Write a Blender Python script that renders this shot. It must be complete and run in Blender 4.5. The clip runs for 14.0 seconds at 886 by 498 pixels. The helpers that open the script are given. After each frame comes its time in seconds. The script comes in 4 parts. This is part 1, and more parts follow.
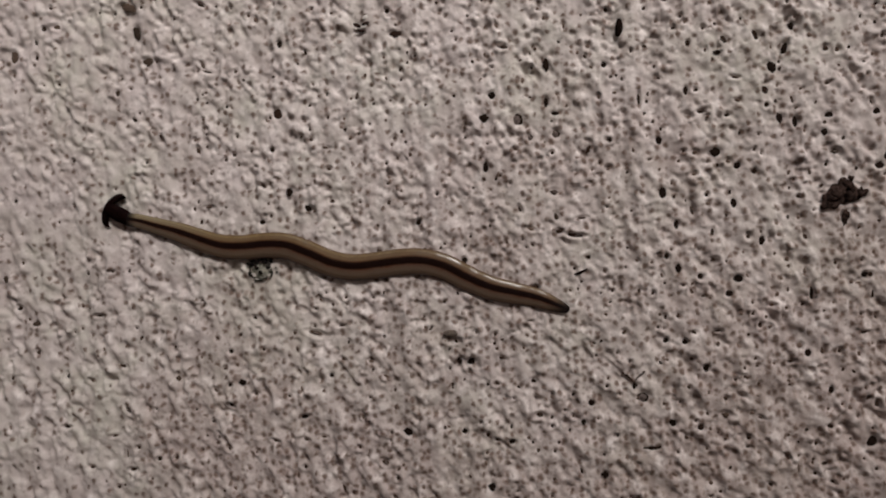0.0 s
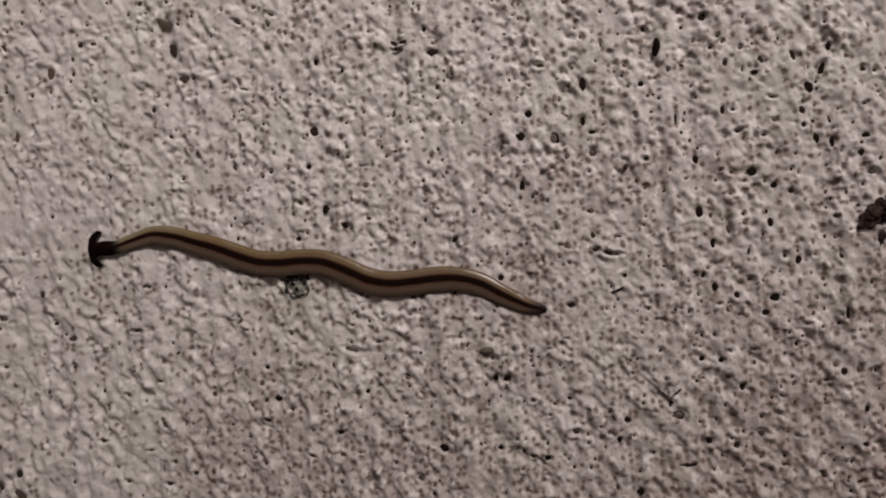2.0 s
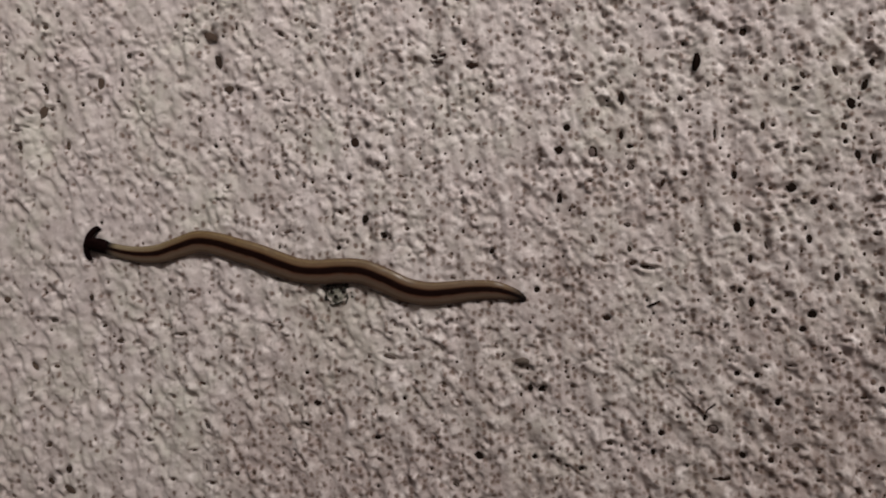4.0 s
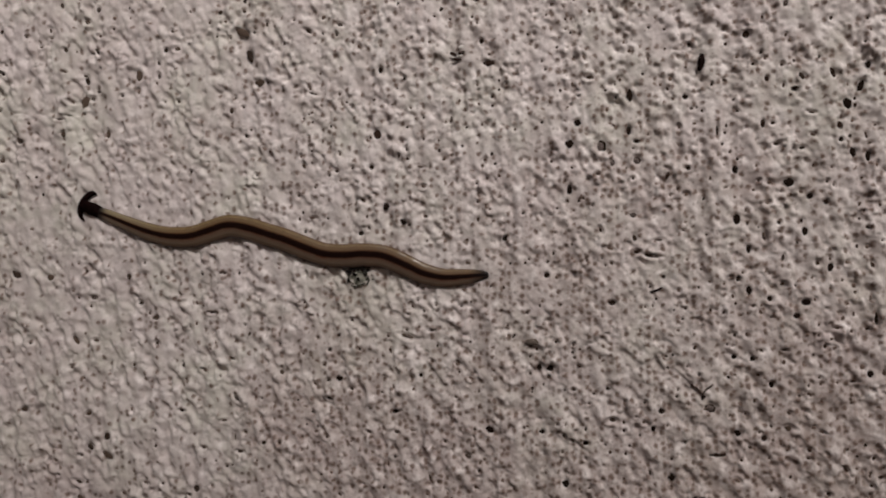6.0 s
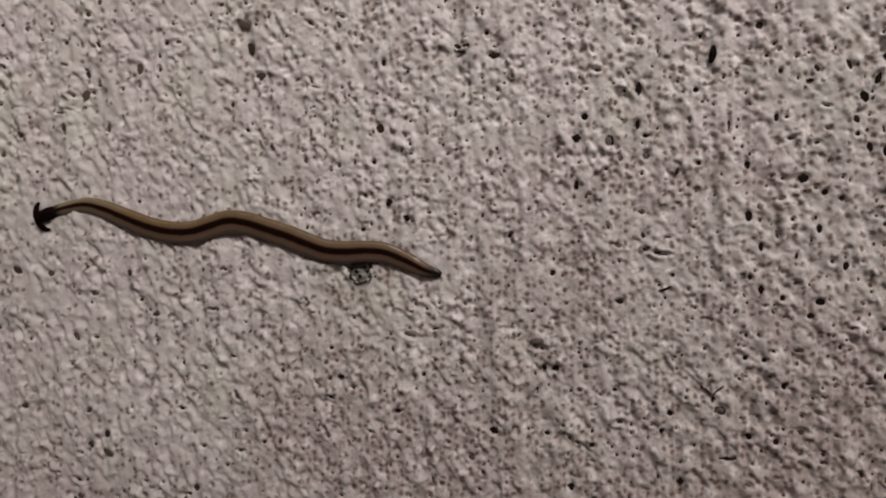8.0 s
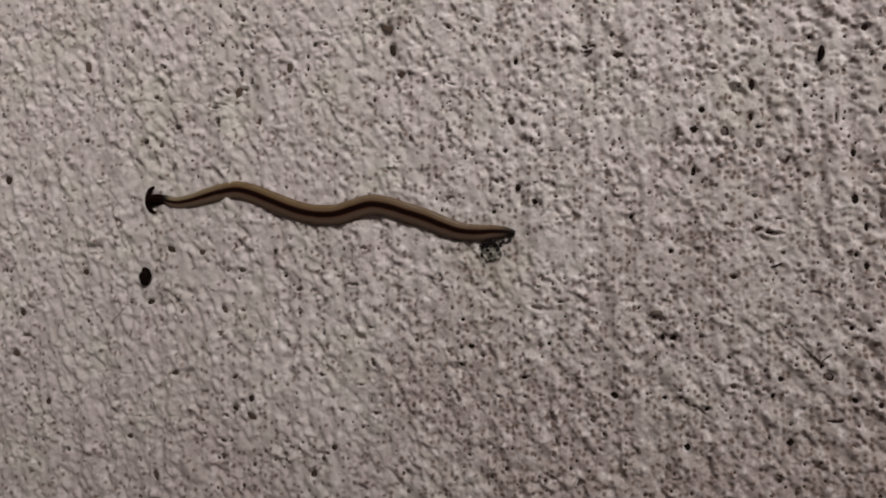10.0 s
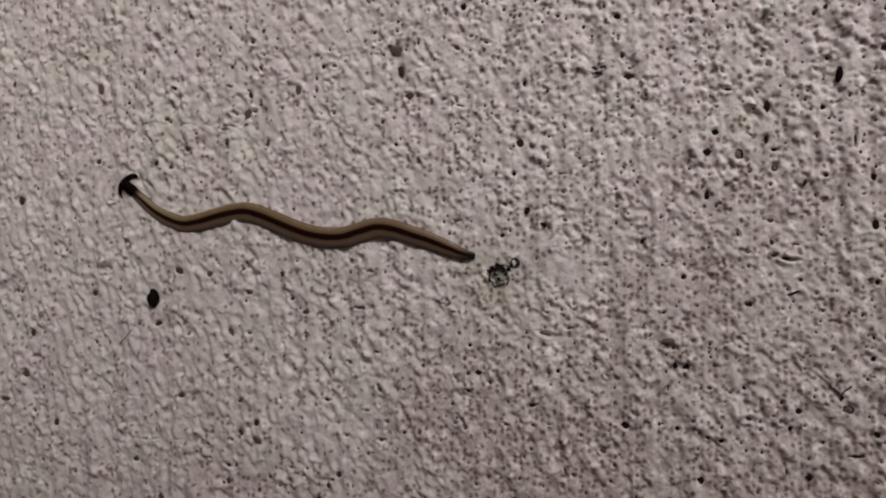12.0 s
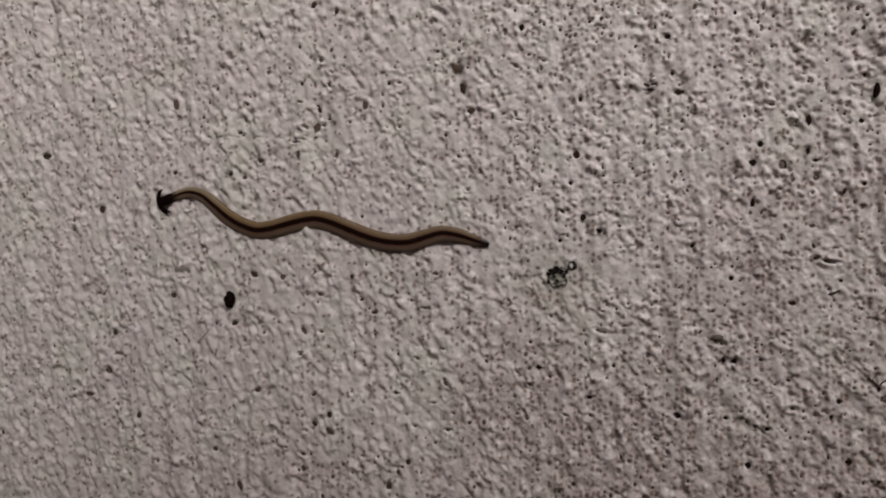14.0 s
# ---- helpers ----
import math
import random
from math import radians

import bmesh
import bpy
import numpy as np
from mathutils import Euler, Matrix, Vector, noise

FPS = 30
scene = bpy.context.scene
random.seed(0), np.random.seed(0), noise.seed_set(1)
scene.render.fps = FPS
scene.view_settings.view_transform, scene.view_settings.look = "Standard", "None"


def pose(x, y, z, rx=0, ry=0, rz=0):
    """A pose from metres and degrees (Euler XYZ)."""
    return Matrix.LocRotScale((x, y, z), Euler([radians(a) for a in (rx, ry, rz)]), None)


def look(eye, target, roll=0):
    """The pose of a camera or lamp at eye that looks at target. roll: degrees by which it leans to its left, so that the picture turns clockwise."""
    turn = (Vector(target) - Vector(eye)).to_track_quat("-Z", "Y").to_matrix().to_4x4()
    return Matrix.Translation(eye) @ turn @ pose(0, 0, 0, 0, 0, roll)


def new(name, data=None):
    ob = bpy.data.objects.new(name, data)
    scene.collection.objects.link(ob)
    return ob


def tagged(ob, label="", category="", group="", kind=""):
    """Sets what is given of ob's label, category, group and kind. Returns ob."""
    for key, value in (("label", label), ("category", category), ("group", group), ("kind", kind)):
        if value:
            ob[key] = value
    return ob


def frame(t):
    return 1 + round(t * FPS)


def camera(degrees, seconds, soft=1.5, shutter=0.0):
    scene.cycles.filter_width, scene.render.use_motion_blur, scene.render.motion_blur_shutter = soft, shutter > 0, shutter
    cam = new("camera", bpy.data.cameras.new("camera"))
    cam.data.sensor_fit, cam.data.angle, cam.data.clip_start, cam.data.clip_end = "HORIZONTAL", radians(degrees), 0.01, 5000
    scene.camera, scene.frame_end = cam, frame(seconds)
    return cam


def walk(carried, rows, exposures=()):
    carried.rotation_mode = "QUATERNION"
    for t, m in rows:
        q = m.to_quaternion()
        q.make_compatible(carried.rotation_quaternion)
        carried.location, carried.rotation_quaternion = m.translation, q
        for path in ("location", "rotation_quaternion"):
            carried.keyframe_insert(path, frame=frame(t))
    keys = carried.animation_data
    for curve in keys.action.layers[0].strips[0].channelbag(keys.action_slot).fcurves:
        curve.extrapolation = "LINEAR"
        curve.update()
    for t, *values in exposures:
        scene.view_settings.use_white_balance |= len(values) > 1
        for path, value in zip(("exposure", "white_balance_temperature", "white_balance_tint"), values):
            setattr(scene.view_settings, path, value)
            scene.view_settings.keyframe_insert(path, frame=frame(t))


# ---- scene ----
MM = 0.001
BASE = 1.2   # height of the worm's patch of wall above the ground

# ---- camera ----
cam = camera(60.0, 14.0, soft=2.15)
# seconds, x, y, z (z from BASE), yaw, pitch, roll
ROWS = [
    (0.0, 0.00649, -0.13257, -0.00597, 7.105, 0.276, 1.939),
    (0.5, 0.00442, -0.12576, -0.00425, 6.759, 0.790, 2.140),
    (1.0, 0.00395, -0.12740, 0.00100, 6.684, 0.117, 2.227),
    (1.5, -0.00051, -0.13059, 0.00247, 6.686, 0.566, 2.077),
    (2.0, 0.00048, -0.13408, -0.00210, 7.166, 0.020, 1.845),
    (2.5, -0.00126, -0.14173, -0.00053, 7.831, -0.120, 1.663),
    (3.0, -0.00098, -0.13680, 0.00536, 8.537, -0.285, 1.533),
    (3.5, -0.00186, -0.13525, 0.00148, 8.959, -0.737, 1.266),
    (3.7, -0.00091, -0.13535, 0.00203, 9.184, -0.746, 1.249),
    (5.8, 0.00079, -0.14587, -0.00064, 10.787, -1.353, 0.219),
    (6.0, 0.00079, -0.14503, 0.00205, 10.531, -1.756, 0.350),
    (6.5, -0.00115, -0.14558, -0.00117, 11.034, -1.816, 0.190),
    (7.0, -0.00240, -0.14528, -0.00144, 11.231, -1.583, 0.089),
    (7.5, 0.00001, -0.14179, 0.00001, 11.388, -1.800, 0.109),
    (8.0, 0.00210, -0.14157, 0.00194, 11.566, -1.997, 0.178),
    (8.5, -0.00852, -0.15362, -0.00240, 11.899, -3.343, 0.490),
    (8.7, -0.01936, -0.16461, -0.00174, 11.614, -3.326, 0.473),
    (10.8, -0.01415, -0.15910, -0.00939, 14.526, 1.258, -0.916),
    (11.0, -0.01508, -0.15841, -0.00931, 14.685, 0.972, -0.874),
    (11.5, -0.01247, -0.15258, -0.00294, 14.519, 0.675, -0.620),
    (12.0, -0.01254, -0.15756, -0.00544, 15.189, 1.096, -0.776),
    (12.5, -0.01465, -0.15926, -0.00169, 14.940, 0.424, -0.603),
    (13.0, -0.02153, -0.16539, 0.00477, 15.211, 0.213, -0.401),
    (13.5, -0.02279, -0.17129, -0.00352, 15.859, 0.937, -0.620),
    (14.0, -0.02137, -0.17328, -0.00216, 15.650, 0.237, -0.288),
]


def eye_pose(x, y, z, yaw, pitch, roll):
    return pose(x, y, BASE + z, 0, 0, yaw) @ pose(0, 0, 0, 90 + pitch) @ pose(0, 0, 0, 0, 0, -roll)


# the film camera turns a little cooler on the way
walk(cam, [(t, eye_pose(*r)) for t, *r in ROWS], [(0.0, -0.19, 6560, 11.5), (3.5, -0.20, 6550, 11.5), (8.0, -0.19, 6450, 11.2), (11.0, -0.20, 6340, 10.8), (14.0, -0.24, 6290, 10.6)])

# ---- light: a veiled sun partly cut off by an added wall, under a pale sky ----
SUN_DIR = Vector((0.42, -0.92, 0.90)).normalized()   # towards the sun
world = bpy.data.worlds.new("overcast_sky")
scene.world = world
world.use_nodes = True
wn = world.node_tree.nodes
sky = wn.new("ShaderNodeTexSky")
sky.sky_type = "NISHITA"
sky.sun_disc = False
sky.sun_elevation = math.asin(SUN_DIR.z)
sky.sun_rotation = math.atan2(SUN_DIR.x, SUN_DIR.y)
veil = wn.new("ShaderNodeHueSaturation")      # thin cloud takes most of the blue
veil.inputs["Saturation"].default_value = 0.35
world.node_tree.links.new(sky.outputs["Color"], veil.inputs["Color"])
world.node_tree.links.new(veil.outputs["Color"], wn["Background"].inputs["Color"])
wn["Background"].inputs["Strength"].default_value = 0.04
sun = new("sun", bpy.data.lights.new("sun", "SUN"))
sun.data.energy = 4.5
sun.data.angle = radians(15)
sun.data.color = (1.0, 0.96, 0.92)
sun.matrix_world = look(SUN_DIR * 5, (0, 0, 0))


# ---- materials ----
class Nodes:
    """A small helper to write node materials."""

    def __init__(self, name, rough=0.8, **inputs):
        self.mat = bpy.data.materials.new(name)
        self.mat.use_nodes = True
        self.tree = self.mat.node_tree
        self.bsdf = self.tree.nodes["Principled BSDF"]
        self.bsdf.inputs["Roughness"].default_value = rough
        for key, value in inputs.items():
            self.bsdf.inputs[key.replace("_", " ")].default_value = value

    def node(self, kind, **values):
        n = self.tree.nodes.new(kind)
        for key, value in values.items():
            n.inputs[key.replace("_", " ")].default_value = value
        return n

    def link(self, a, b):
        self.tree.links.new(a, b)

    def noise(self, vector, scale, detail=3.0, rough=0.55):
        n = self.node("ShaderNodeTexNoise", Scale=scale, Detail=detail, Roughness=rough)
        self.link(vector, n.inputs["Vector"])
        return n.outputs["Fac"]

    def wobbled(self, vector, scale, reach):
        """The place, shifted about by a noise, so that what is drawn from it has no even outline."""
        n = self.node("ShaderNodeTexNoise", Scale=scale, Detail=1.0)
        self.link(vector, n.inputs["Vector"])
        m = self.tree.nodes.new("ShaderNodeVectorMath")
        m.operation = "MULTIPLY_ADD"
        self.link(n.outputs["Color"], m.inputs[0])
        m.inputs[1].default_value = (reach, 1.3 * reach, reach)
        self.link(vector, m.inputs[2])
        return m.outputs[0]

    def ramp(self, fac, *stops):
        n = self.tree.nodes.new("ShaderNodeValToRGB")
        while len(n.color_ramp.elements) < len(stops):
            n.color_ramp.elements.new(0.5)
        for e, (at, colour) in zip(n.color_ramp.elements, stops):
            e.position, e.color = at, (*colour, 1)
        self.link(fac, n.inputs["Fac"])
        return n.outputs["Color"]

    def math(self, op, a, b=0.0, c=0.0):
        n = self.tree.nodes.new("ShaderNodeMath")
        n.operation = op
        for i, v in enumerate((a, b, c)):
            if isinstance(v, (int, float)):
                n.inputs[i].default_value = v
            else:
                self.link(v, n.inputs[i])
        return n.outputs[0]

    def mix(self, fac, a, b, blend="MIX"):
        n = self.tree.nodes.new("ShaderNodeMix")
        n.data_type, n.blend_type = "RGBA", blend
        for i, v in ((0, fac), (6, a), (7, b)):
            if isinstance(v, (int, float)):
                n.inputs[i].default_value = v
            elif isinstance(v, tuple):
                n.inputs[i].default_value = (*v, 1)
            else:
                self.link(v, n.inputs[i])
        return n.outputs[2]

    def bump(self, height, strength, distance):
        n = self.node("ShaderNodeBump", Strength=strength, Distance=distance)
        self.link(height, n.inputs["Height"])
        self.link(n.outputs["Normal"], self.bsdf.inputs["Normal"])

    def colour(self, c):
        self.link(c, self.bsdf.inputs["Base Color"])
        return self.mat

    def coords(self, which="Object"):
        return self.tree.nodes.new("ShaderNodeTexCoord").outputs[which]


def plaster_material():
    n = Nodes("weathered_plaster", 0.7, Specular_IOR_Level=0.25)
    p = n.coords()
    tint = n.ramp(n.noise(p, 60, 5, 0.65), (0.38, (0.490, 0.460, 0.410)), (0.5, (0.500, 0.443, 0.418)), (0.62, (0.490, 0.424, 0.412)))
    green = n.ramp(n.noise(p, 75, 3), (0.56, (0, 0, 0)), (0.72, (1, 1, 1)))
    tint = n.mix(n.math("MULTIPLY", green, 0.4), tint, (0.42, 0.41, 0.35))
    stain = n.ramp(n.noise(p, 300, 3, 0.6), (0.52, (0, 0, 0)), (0.66, (1, 1, 1)))
    tint = n.mix(n.math("MULTIPLY", stain, 0.30), tint, (0.30, 0.255, 0.235))
    place = n.node("ShaderNodeSeparateXYZ")
    n.link(p, place.inputs[0])
    # brown dirt low on the right, with the light's falloff painted in too
    low = n.math("SUBTRACT", n.math("MULTIPLY", place.outputs["X"], 4.0), n.math("MULTIPLY", n.math("SUBTRACT", place.outputs["Z"], BASE), 9.0))
    wander = n.math("ADD", low, n.math("MULTIPLY", n.math("SUBTRACT", n.noise(p, 22, 3), 0.5), 1.6))
    dirt_and_shade = n.ramp(n.math("ADD", wander, 0.40), (0.25, (0, 0, 0)), (0.95, (1, 1, 1)))
    tint = n.mix(n.math("MULTIPLY", dirt_and_shade, 0.75), tint, (0.40, 0.325, 0.300))
    # the smoother side is more evenly washed: fewer chalky specks and less soiling
    grit = n.ramp(n.math("ADD", n.math("MULTIPLY", place.outputs["X"], 12.0), n.math("ADD", 1.3, n.math("SUBTRACT", n.noise(p, 30, 2), 0.5))), (0.1, (0.38, 0.38, 0.38)), (1.0, (1, 1, 1)))
    pale = n.ramp(n.noise(p, 420, 3, 0.6), (0.48, (0, 0, 0)), (0.74, (0.9, 0.9, 0.9)))
    chalky = n.math("MULTIPLY", n.math("SUBTRACT", grit, 0.38), n.math("SUBTRACT", 0.30, n.math("MULTIPLY", dirt_and_shade, 0.30)))
    chalk = n.math("ADD", chalky, n.math("MULTIPLY", pale, n.math("ADD", 0.35, n.math("MULTIPLY", grit, 0.6))))
    tint = n.mix(n.math("MINIMUM", chalk, 1.0), tint, (0.80, 0.735, 0.71))
    # algae spread below the lichen
    far = n.node("ShaderNodeVectorMath")
    far.operation = "DISTANCE"
    n.link(p, far.inputs[0])
    far.inputs[1].default_value = (-0.0415, 0, BASE - 0.0125)
    algae = n.ramp(n.math("ADD", n.math("MULTIPLY", far.outputs["Value"], 55.0), n.math("SUBTRACT", n.noise(p, 170, 3), 0.5)), (0.15, (0.3, 0.3, 0.3)), (0.75, (0, 0, 0)))
    tint = n.mix(algae, tint, (0.36, 0.355, 0.27))
    # soil freckles: soft brown spots of about a millimetre, and wider smudges among them
    flat = n.node("ShaderNodeCombineXYZ")
    n.link(place.outputs["X"], flat.inputs[0])
    n.link(place.outputs["Z"], flat.inputs[1])
    # rain has drawn the soiling out into upright runs
    drawn = n.node("ShaderNodeCombineXYZ")
    n.link(place.outputs["X"], drawn.inputs[0])
    n.link(n.math("MULTIPLY", place.outputs["Z"], 0.13), drawn.inputs[1])
    runs = n.noise(drawn.outputs[0], 300, 2)
    tint = n.mix(n.ramp(runs, (0.48, (0, 0, 0)), (0.66, (0.32, 0.32, 0.32))), tint, (0.34, 0.285, 0.262))
    soiled = n.math("MULTIPLY", n.math("MULTIPLY", grit, n.math("ADD", 0.85, n.math("MULTIPLY", dirt_and_shade, 0.6))), n.ramp(runs, (0.36, (0.5, 0.5, 0.5)), (0.62, (1.15, 1.15, 1.15))))
    for scale, least, share, inner, outer, strength, soil in ((400, 0.06, 0.32, 0.05, 0.55, 0.42, (0.25, 0.185, 0.16)), (740, 0.16, 0.36, 0.13, 0.50, 0.90, (0.120, 0.072, 0.053)), (1200, 0.0, 0.36, 0.10, 0.48, 0.50, (0.135, 0.084, 0.064))):
        cells = n.node("ShaderNodeTexVoronoi", Scale=scale)
        cells.voronoi_dimensions = "2D"
        n.link(n.wobbled(flat.outputs[0], 1.6 * scale, 0.55 / scale), cells.inputs["Vector"])
        chosen = n.node("ShaderNodeSeparateColor")
        n.link(cells.outputs["Color"], chosen.inputs[0])
        kept = n.ramp(n.math("SUBTRACT", n.math("ADD", n.math("MULTIPLY", soiled, share), 0.5 + least), chosen.outputs[0]), (0.5, (0, 0, 0)), (0.66, (1, 1, 1)))
        spot = n.ramp(cells.outputs["Distance"], (inner, (1, 1, 1)), (outer, (0, 0, 0)))
        tint = n.mix(n.math("MULTIPLY", n.math("MULTIPLY", spot, kept), strength), tint, soil)
    n.bump(n.math("MULTIPLY", n.noise(p, 1500, 3, 0.5), grit), 0.40, 0.00024)
    return n.colour(tint)


def dirt_shade_material():
    n = Nodes("pore_dirt_and_shade", 0.9, Specular_IOR_Level=0.05)
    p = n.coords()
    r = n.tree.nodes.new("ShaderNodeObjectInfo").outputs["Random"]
    # near black: dirt plus the shade of a deep hole, put into the colour
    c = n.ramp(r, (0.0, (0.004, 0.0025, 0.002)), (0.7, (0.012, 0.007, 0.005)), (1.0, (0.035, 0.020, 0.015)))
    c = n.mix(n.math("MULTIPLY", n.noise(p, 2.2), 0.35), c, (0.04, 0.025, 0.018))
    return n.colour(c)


def pinhole_material():
    n = Nodes("pinhole_dirt", 0.9, Specular_IOR_Level=0.05)
    r = n.tree.nodes.new("ShaderNodeNewGeometry").outputs["Random Per Island"]
    return n.colour(n.ramp(r, (0.0, (0.020, 0.012, 0.009)), (0.5, (0.065, 0.042, 0.032)), (1.0, (0.17, 0.12, 0.098))))


def pit_material():
    n = Nodes("pit_dirt", 0.9, Specular_IOR_Level=0.05)
    r = n.tree.nodes.new("ShaderNodeObjectInfo").outputs["Random"]
    c = n.ramp(r, (0.0, (0.016, 0.010, 0.007)), (0.5, (0.044, 0.029, 0.021)), (1.0, (0.10, 0.070, 0.053)))
    return n.colour(n.mix(n.math("MULTIPLY", n.noise(n.coords(), 2.2), 0.4), c, (0.10, 0.075, 0.062)))


def skin_material():
    n = Nodes("worm_skin", 0.5, Specular_IOR_Level=0.06, Coat_Roughness=0.27)
    uv = n.node("ShaderNodeSeparateXYZ")
    uvn = n.tree.nodes.new("ShaderNodeUVMap")
    uvn.uv_map = "body"
    n.link(uvn.outputs["UV"], uv.inputs[0])
    u, v = uv.outputs["X"], uv.outputs["Y"]
    stretch = n.node("ShaderNodeCombineXYZ")
    n.link(n.math("MULTIPLY", u, 2.5), stretch.inputs[0])
    n.link(n.math("MULTIPLY", v, 0.45), stretch.inputs[1])
    mottle = n.noise(stretch.outputs[0], 1.3, 4, 0.6)
    stray = n.math("MULTIPLY", n.math("SUBTRACT", mottle, 0.5), 0.08)
    across = n.math("ABSOLUTE", n.math("ADD", n.math("SUBTRACT", u, 0.13), stray))      # from the stripe's middle
    rim = n.math("ABSOLUTE", n.math("ADD", u, stray))
    lower_shade = n.ramp(n.math("ADD", n.math("MULTIPLY", u, 0.5), 0.5), (0.45, (1, 1, 1)), (0.60, (0, 0, 0)))
    base = n.ramp(mottle, (0.3, (0.122, 0.080, 0.035)), (0.7, (0.195, 0.136, 0.068)))
    # the fore end is paler and greyer, the middle ruddier
    fore = n.ramp(n.math("DIVIDE", n.math("ADD", v, n.math("MULTIPLY", n.math("SUBTRACT", mottle, 0.5), 14.0)), 90.0), (0.02, (0.8, 0.8, 0.8)), (0.22, (0, 0, 0)))
    base = n.mix(fore, base, (0.235, 0.200, 0.125))
    hind = n.ramp(n.math("DIVIDE", v, 90.0), (0.30, (0, 0, 0)), (0.75, (0.5, 0.5, 0.5)))
    base = n.mix(hind, base, n.mix(mottle, (0.120, 0.080, 0.050), (0.190, 0.140, 0.100)))
    # shade painted into the flank below the stripe, greyer and darker
    base = n.mix(n.math("MULTIPLY", lower_shade, 0.8), base, (0.106, 0.072, 0.055))
    line = n.ramp(rim, (0.60, (0, 0, 0)), (0.68, (1, 1, 1)), (0.75, (0, 0, 0)))
    base = n.mix(n.math("MULTIPLY", line, n.math("MULTIPLY", mottle, 1.1)), base, (0.085, 0.045, 0.026))
    edge = n.ramp(rim, (0.86, (0, 0, 0)), (0.97, (1, 1, 1)))
    base = n.mix(n.math("MULTIPLY", edge, 0.8), base, (0.060, 0.024, 0.014))
    # the back stripe, narrower towards the neck, with rusty borders
    reach = n.math("DIVIDE", across, n.ramp(n.math("DIVIDE", v, 90.0), (0.0, (0.80, 0.80, 0.80)), (0.25, (1, 1, 1))))
    rust = n.ramp(reach, (0.28, (1, 1, 1)), (0.40, (0.5, 0.5, 0.5)), (0.60, (0, 0, 0)))
    base = n.mix(n.math("MULTIPLY", n.math("MULTIPLY", rust, mottle), 1.5), base, (0.080, 0.028, 0.014))
    stripe = n.ramp(reach, (0.20, (1, 1, 1)), (0.33, (0, 0, 0)))
    base = n.mix(stripe, base, (0.007, 0.0022, 0.0013))
    wet = n.ramp(n.noise(stretch.outputs[0], 0.8, 2), (0.40, (0.02, 0.02, 0.02)), (0.60, (1, 1, 1)))
    n.link(n.math("MULTIPLY", n.math("SUBTRACT", 1.0, n.math("MULTIPLY", stripe, 0.97)), wet), n.bsdf.inputs["Coat Weight"])
    ends = n.ramp(n.math("DIVIDE", v, 90.0), (0.004, (1, 1, 1)), (0.022, (0, 0, 0)), (0.945, (0, 0, 0)), (0.982, (1, 1, 1)))
    base = n.mix(n.math("MULTIPLY", ends, 0.95), base, (0.005, 0.003, 0.003))
    n.bump(n.noise(stretch.outputs[0], 3.0, 2), 0.5, 0.00016)
    return n.colour(base)


def speckled(name, dark, light, scale, rough=0.7, bump=0.0, gloss=0.12):
    n = Nodes(name, rough, Specular_IOR_Level=gloss)
    f = n.noise(n.coords(), scale, 4, 0.6)
    if bump:
        n.bump(f, 0.6, bump)
    return n.colour(n.ramp(f, (0.35, dark), (0.68, light)))


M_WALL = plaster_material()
M_DIRT_SHADE = dirt_shade_material()
M_PIN = pinhole_material()
M_PIT = pit_material()
M_SKIN = skin_material()
M_HEAD = speckled("worm_head_skin", (0.003, 0.0012, 0.0012), (0.010, 0.004, 0.0035), 1800, 0.6, gloss=0.012)
M_SEED = speckled("black_husk", (0.003, 0.0018, 0.0015), (0.014, 0.007, 0.0055), 1500, 0.65, 0.0001, 0.025)
M_CLOD = speckled("dark_clod", (0.006, 0.004, 0.0035), (0.075, 0.048, 0.040), 1500, 0.9, 0.0005, 0.03)
M_LICHEN = speckled("lichen", (0.012, 0.011, 0.010), (0.07, 0.066, 0.052), 1400, 0.9, 0.0002)
M_BED = speckled("pale_crust", (0.08, 0.078, 0.06), (0.36, 0.345, 0.29), 1100, 0.9, 0.0002)
M_BLACK = speckled("blackened_crust", (0.004, 0.003, 0.003), (0.026, 0.021, 0.018), 1300, 0.9, 0.0002, 0.02)
M_SMEAR = speckled("dirt_smear", (0.08, 0.06, 0.055), (0.2, 0.16, 0.145), 1300, 0.9, 0.0002)
M_PELLET = speckled("dun_pellet", (0.085, 0.066, 0.055), (0.18, 0.145, 0.120), 1200, 0.85, 0.0002)
M_CHIP = speckled("pale_chip", (0.5, 0.46, 0.43), (0.7, 0.66, 0.62), 800, 0.8)
M_GROUND = speckled("concrete_ground", (0.16, 0.15, 0.14), (0.26, 0.245, 0.225), 6, 0.9)


# ---- mesh helpers ----
def part(name, bm, material, parent=None, label="", smooth=True):
    mesh = bpy.data.meshes.new(name)
    bmesh.ops.recalc_face_normals(bm, faces=bm.faces)
    for f in bm.faces:
        f.smooth = smooth
    bm.to_mesh(mesh)
    bm.free()
    mesh.materials.append(material)
    ob = new(name, mesh)
    ob.parent = parent
    return tagged(ob, label)


def on_wall(x, z, out=0.0, turn=0.0):
    """A pose at x, z of the wall (mm), local x along the wall, local y up it, local z out of it; turn in degrees."""
    return Matrix.Translation((x * MM, -out * MM, BASE + z * MM)) @ pose(0, 0, 0, 90, 0, 0) @ pose(0, 0, 0, 0, 0, turn)


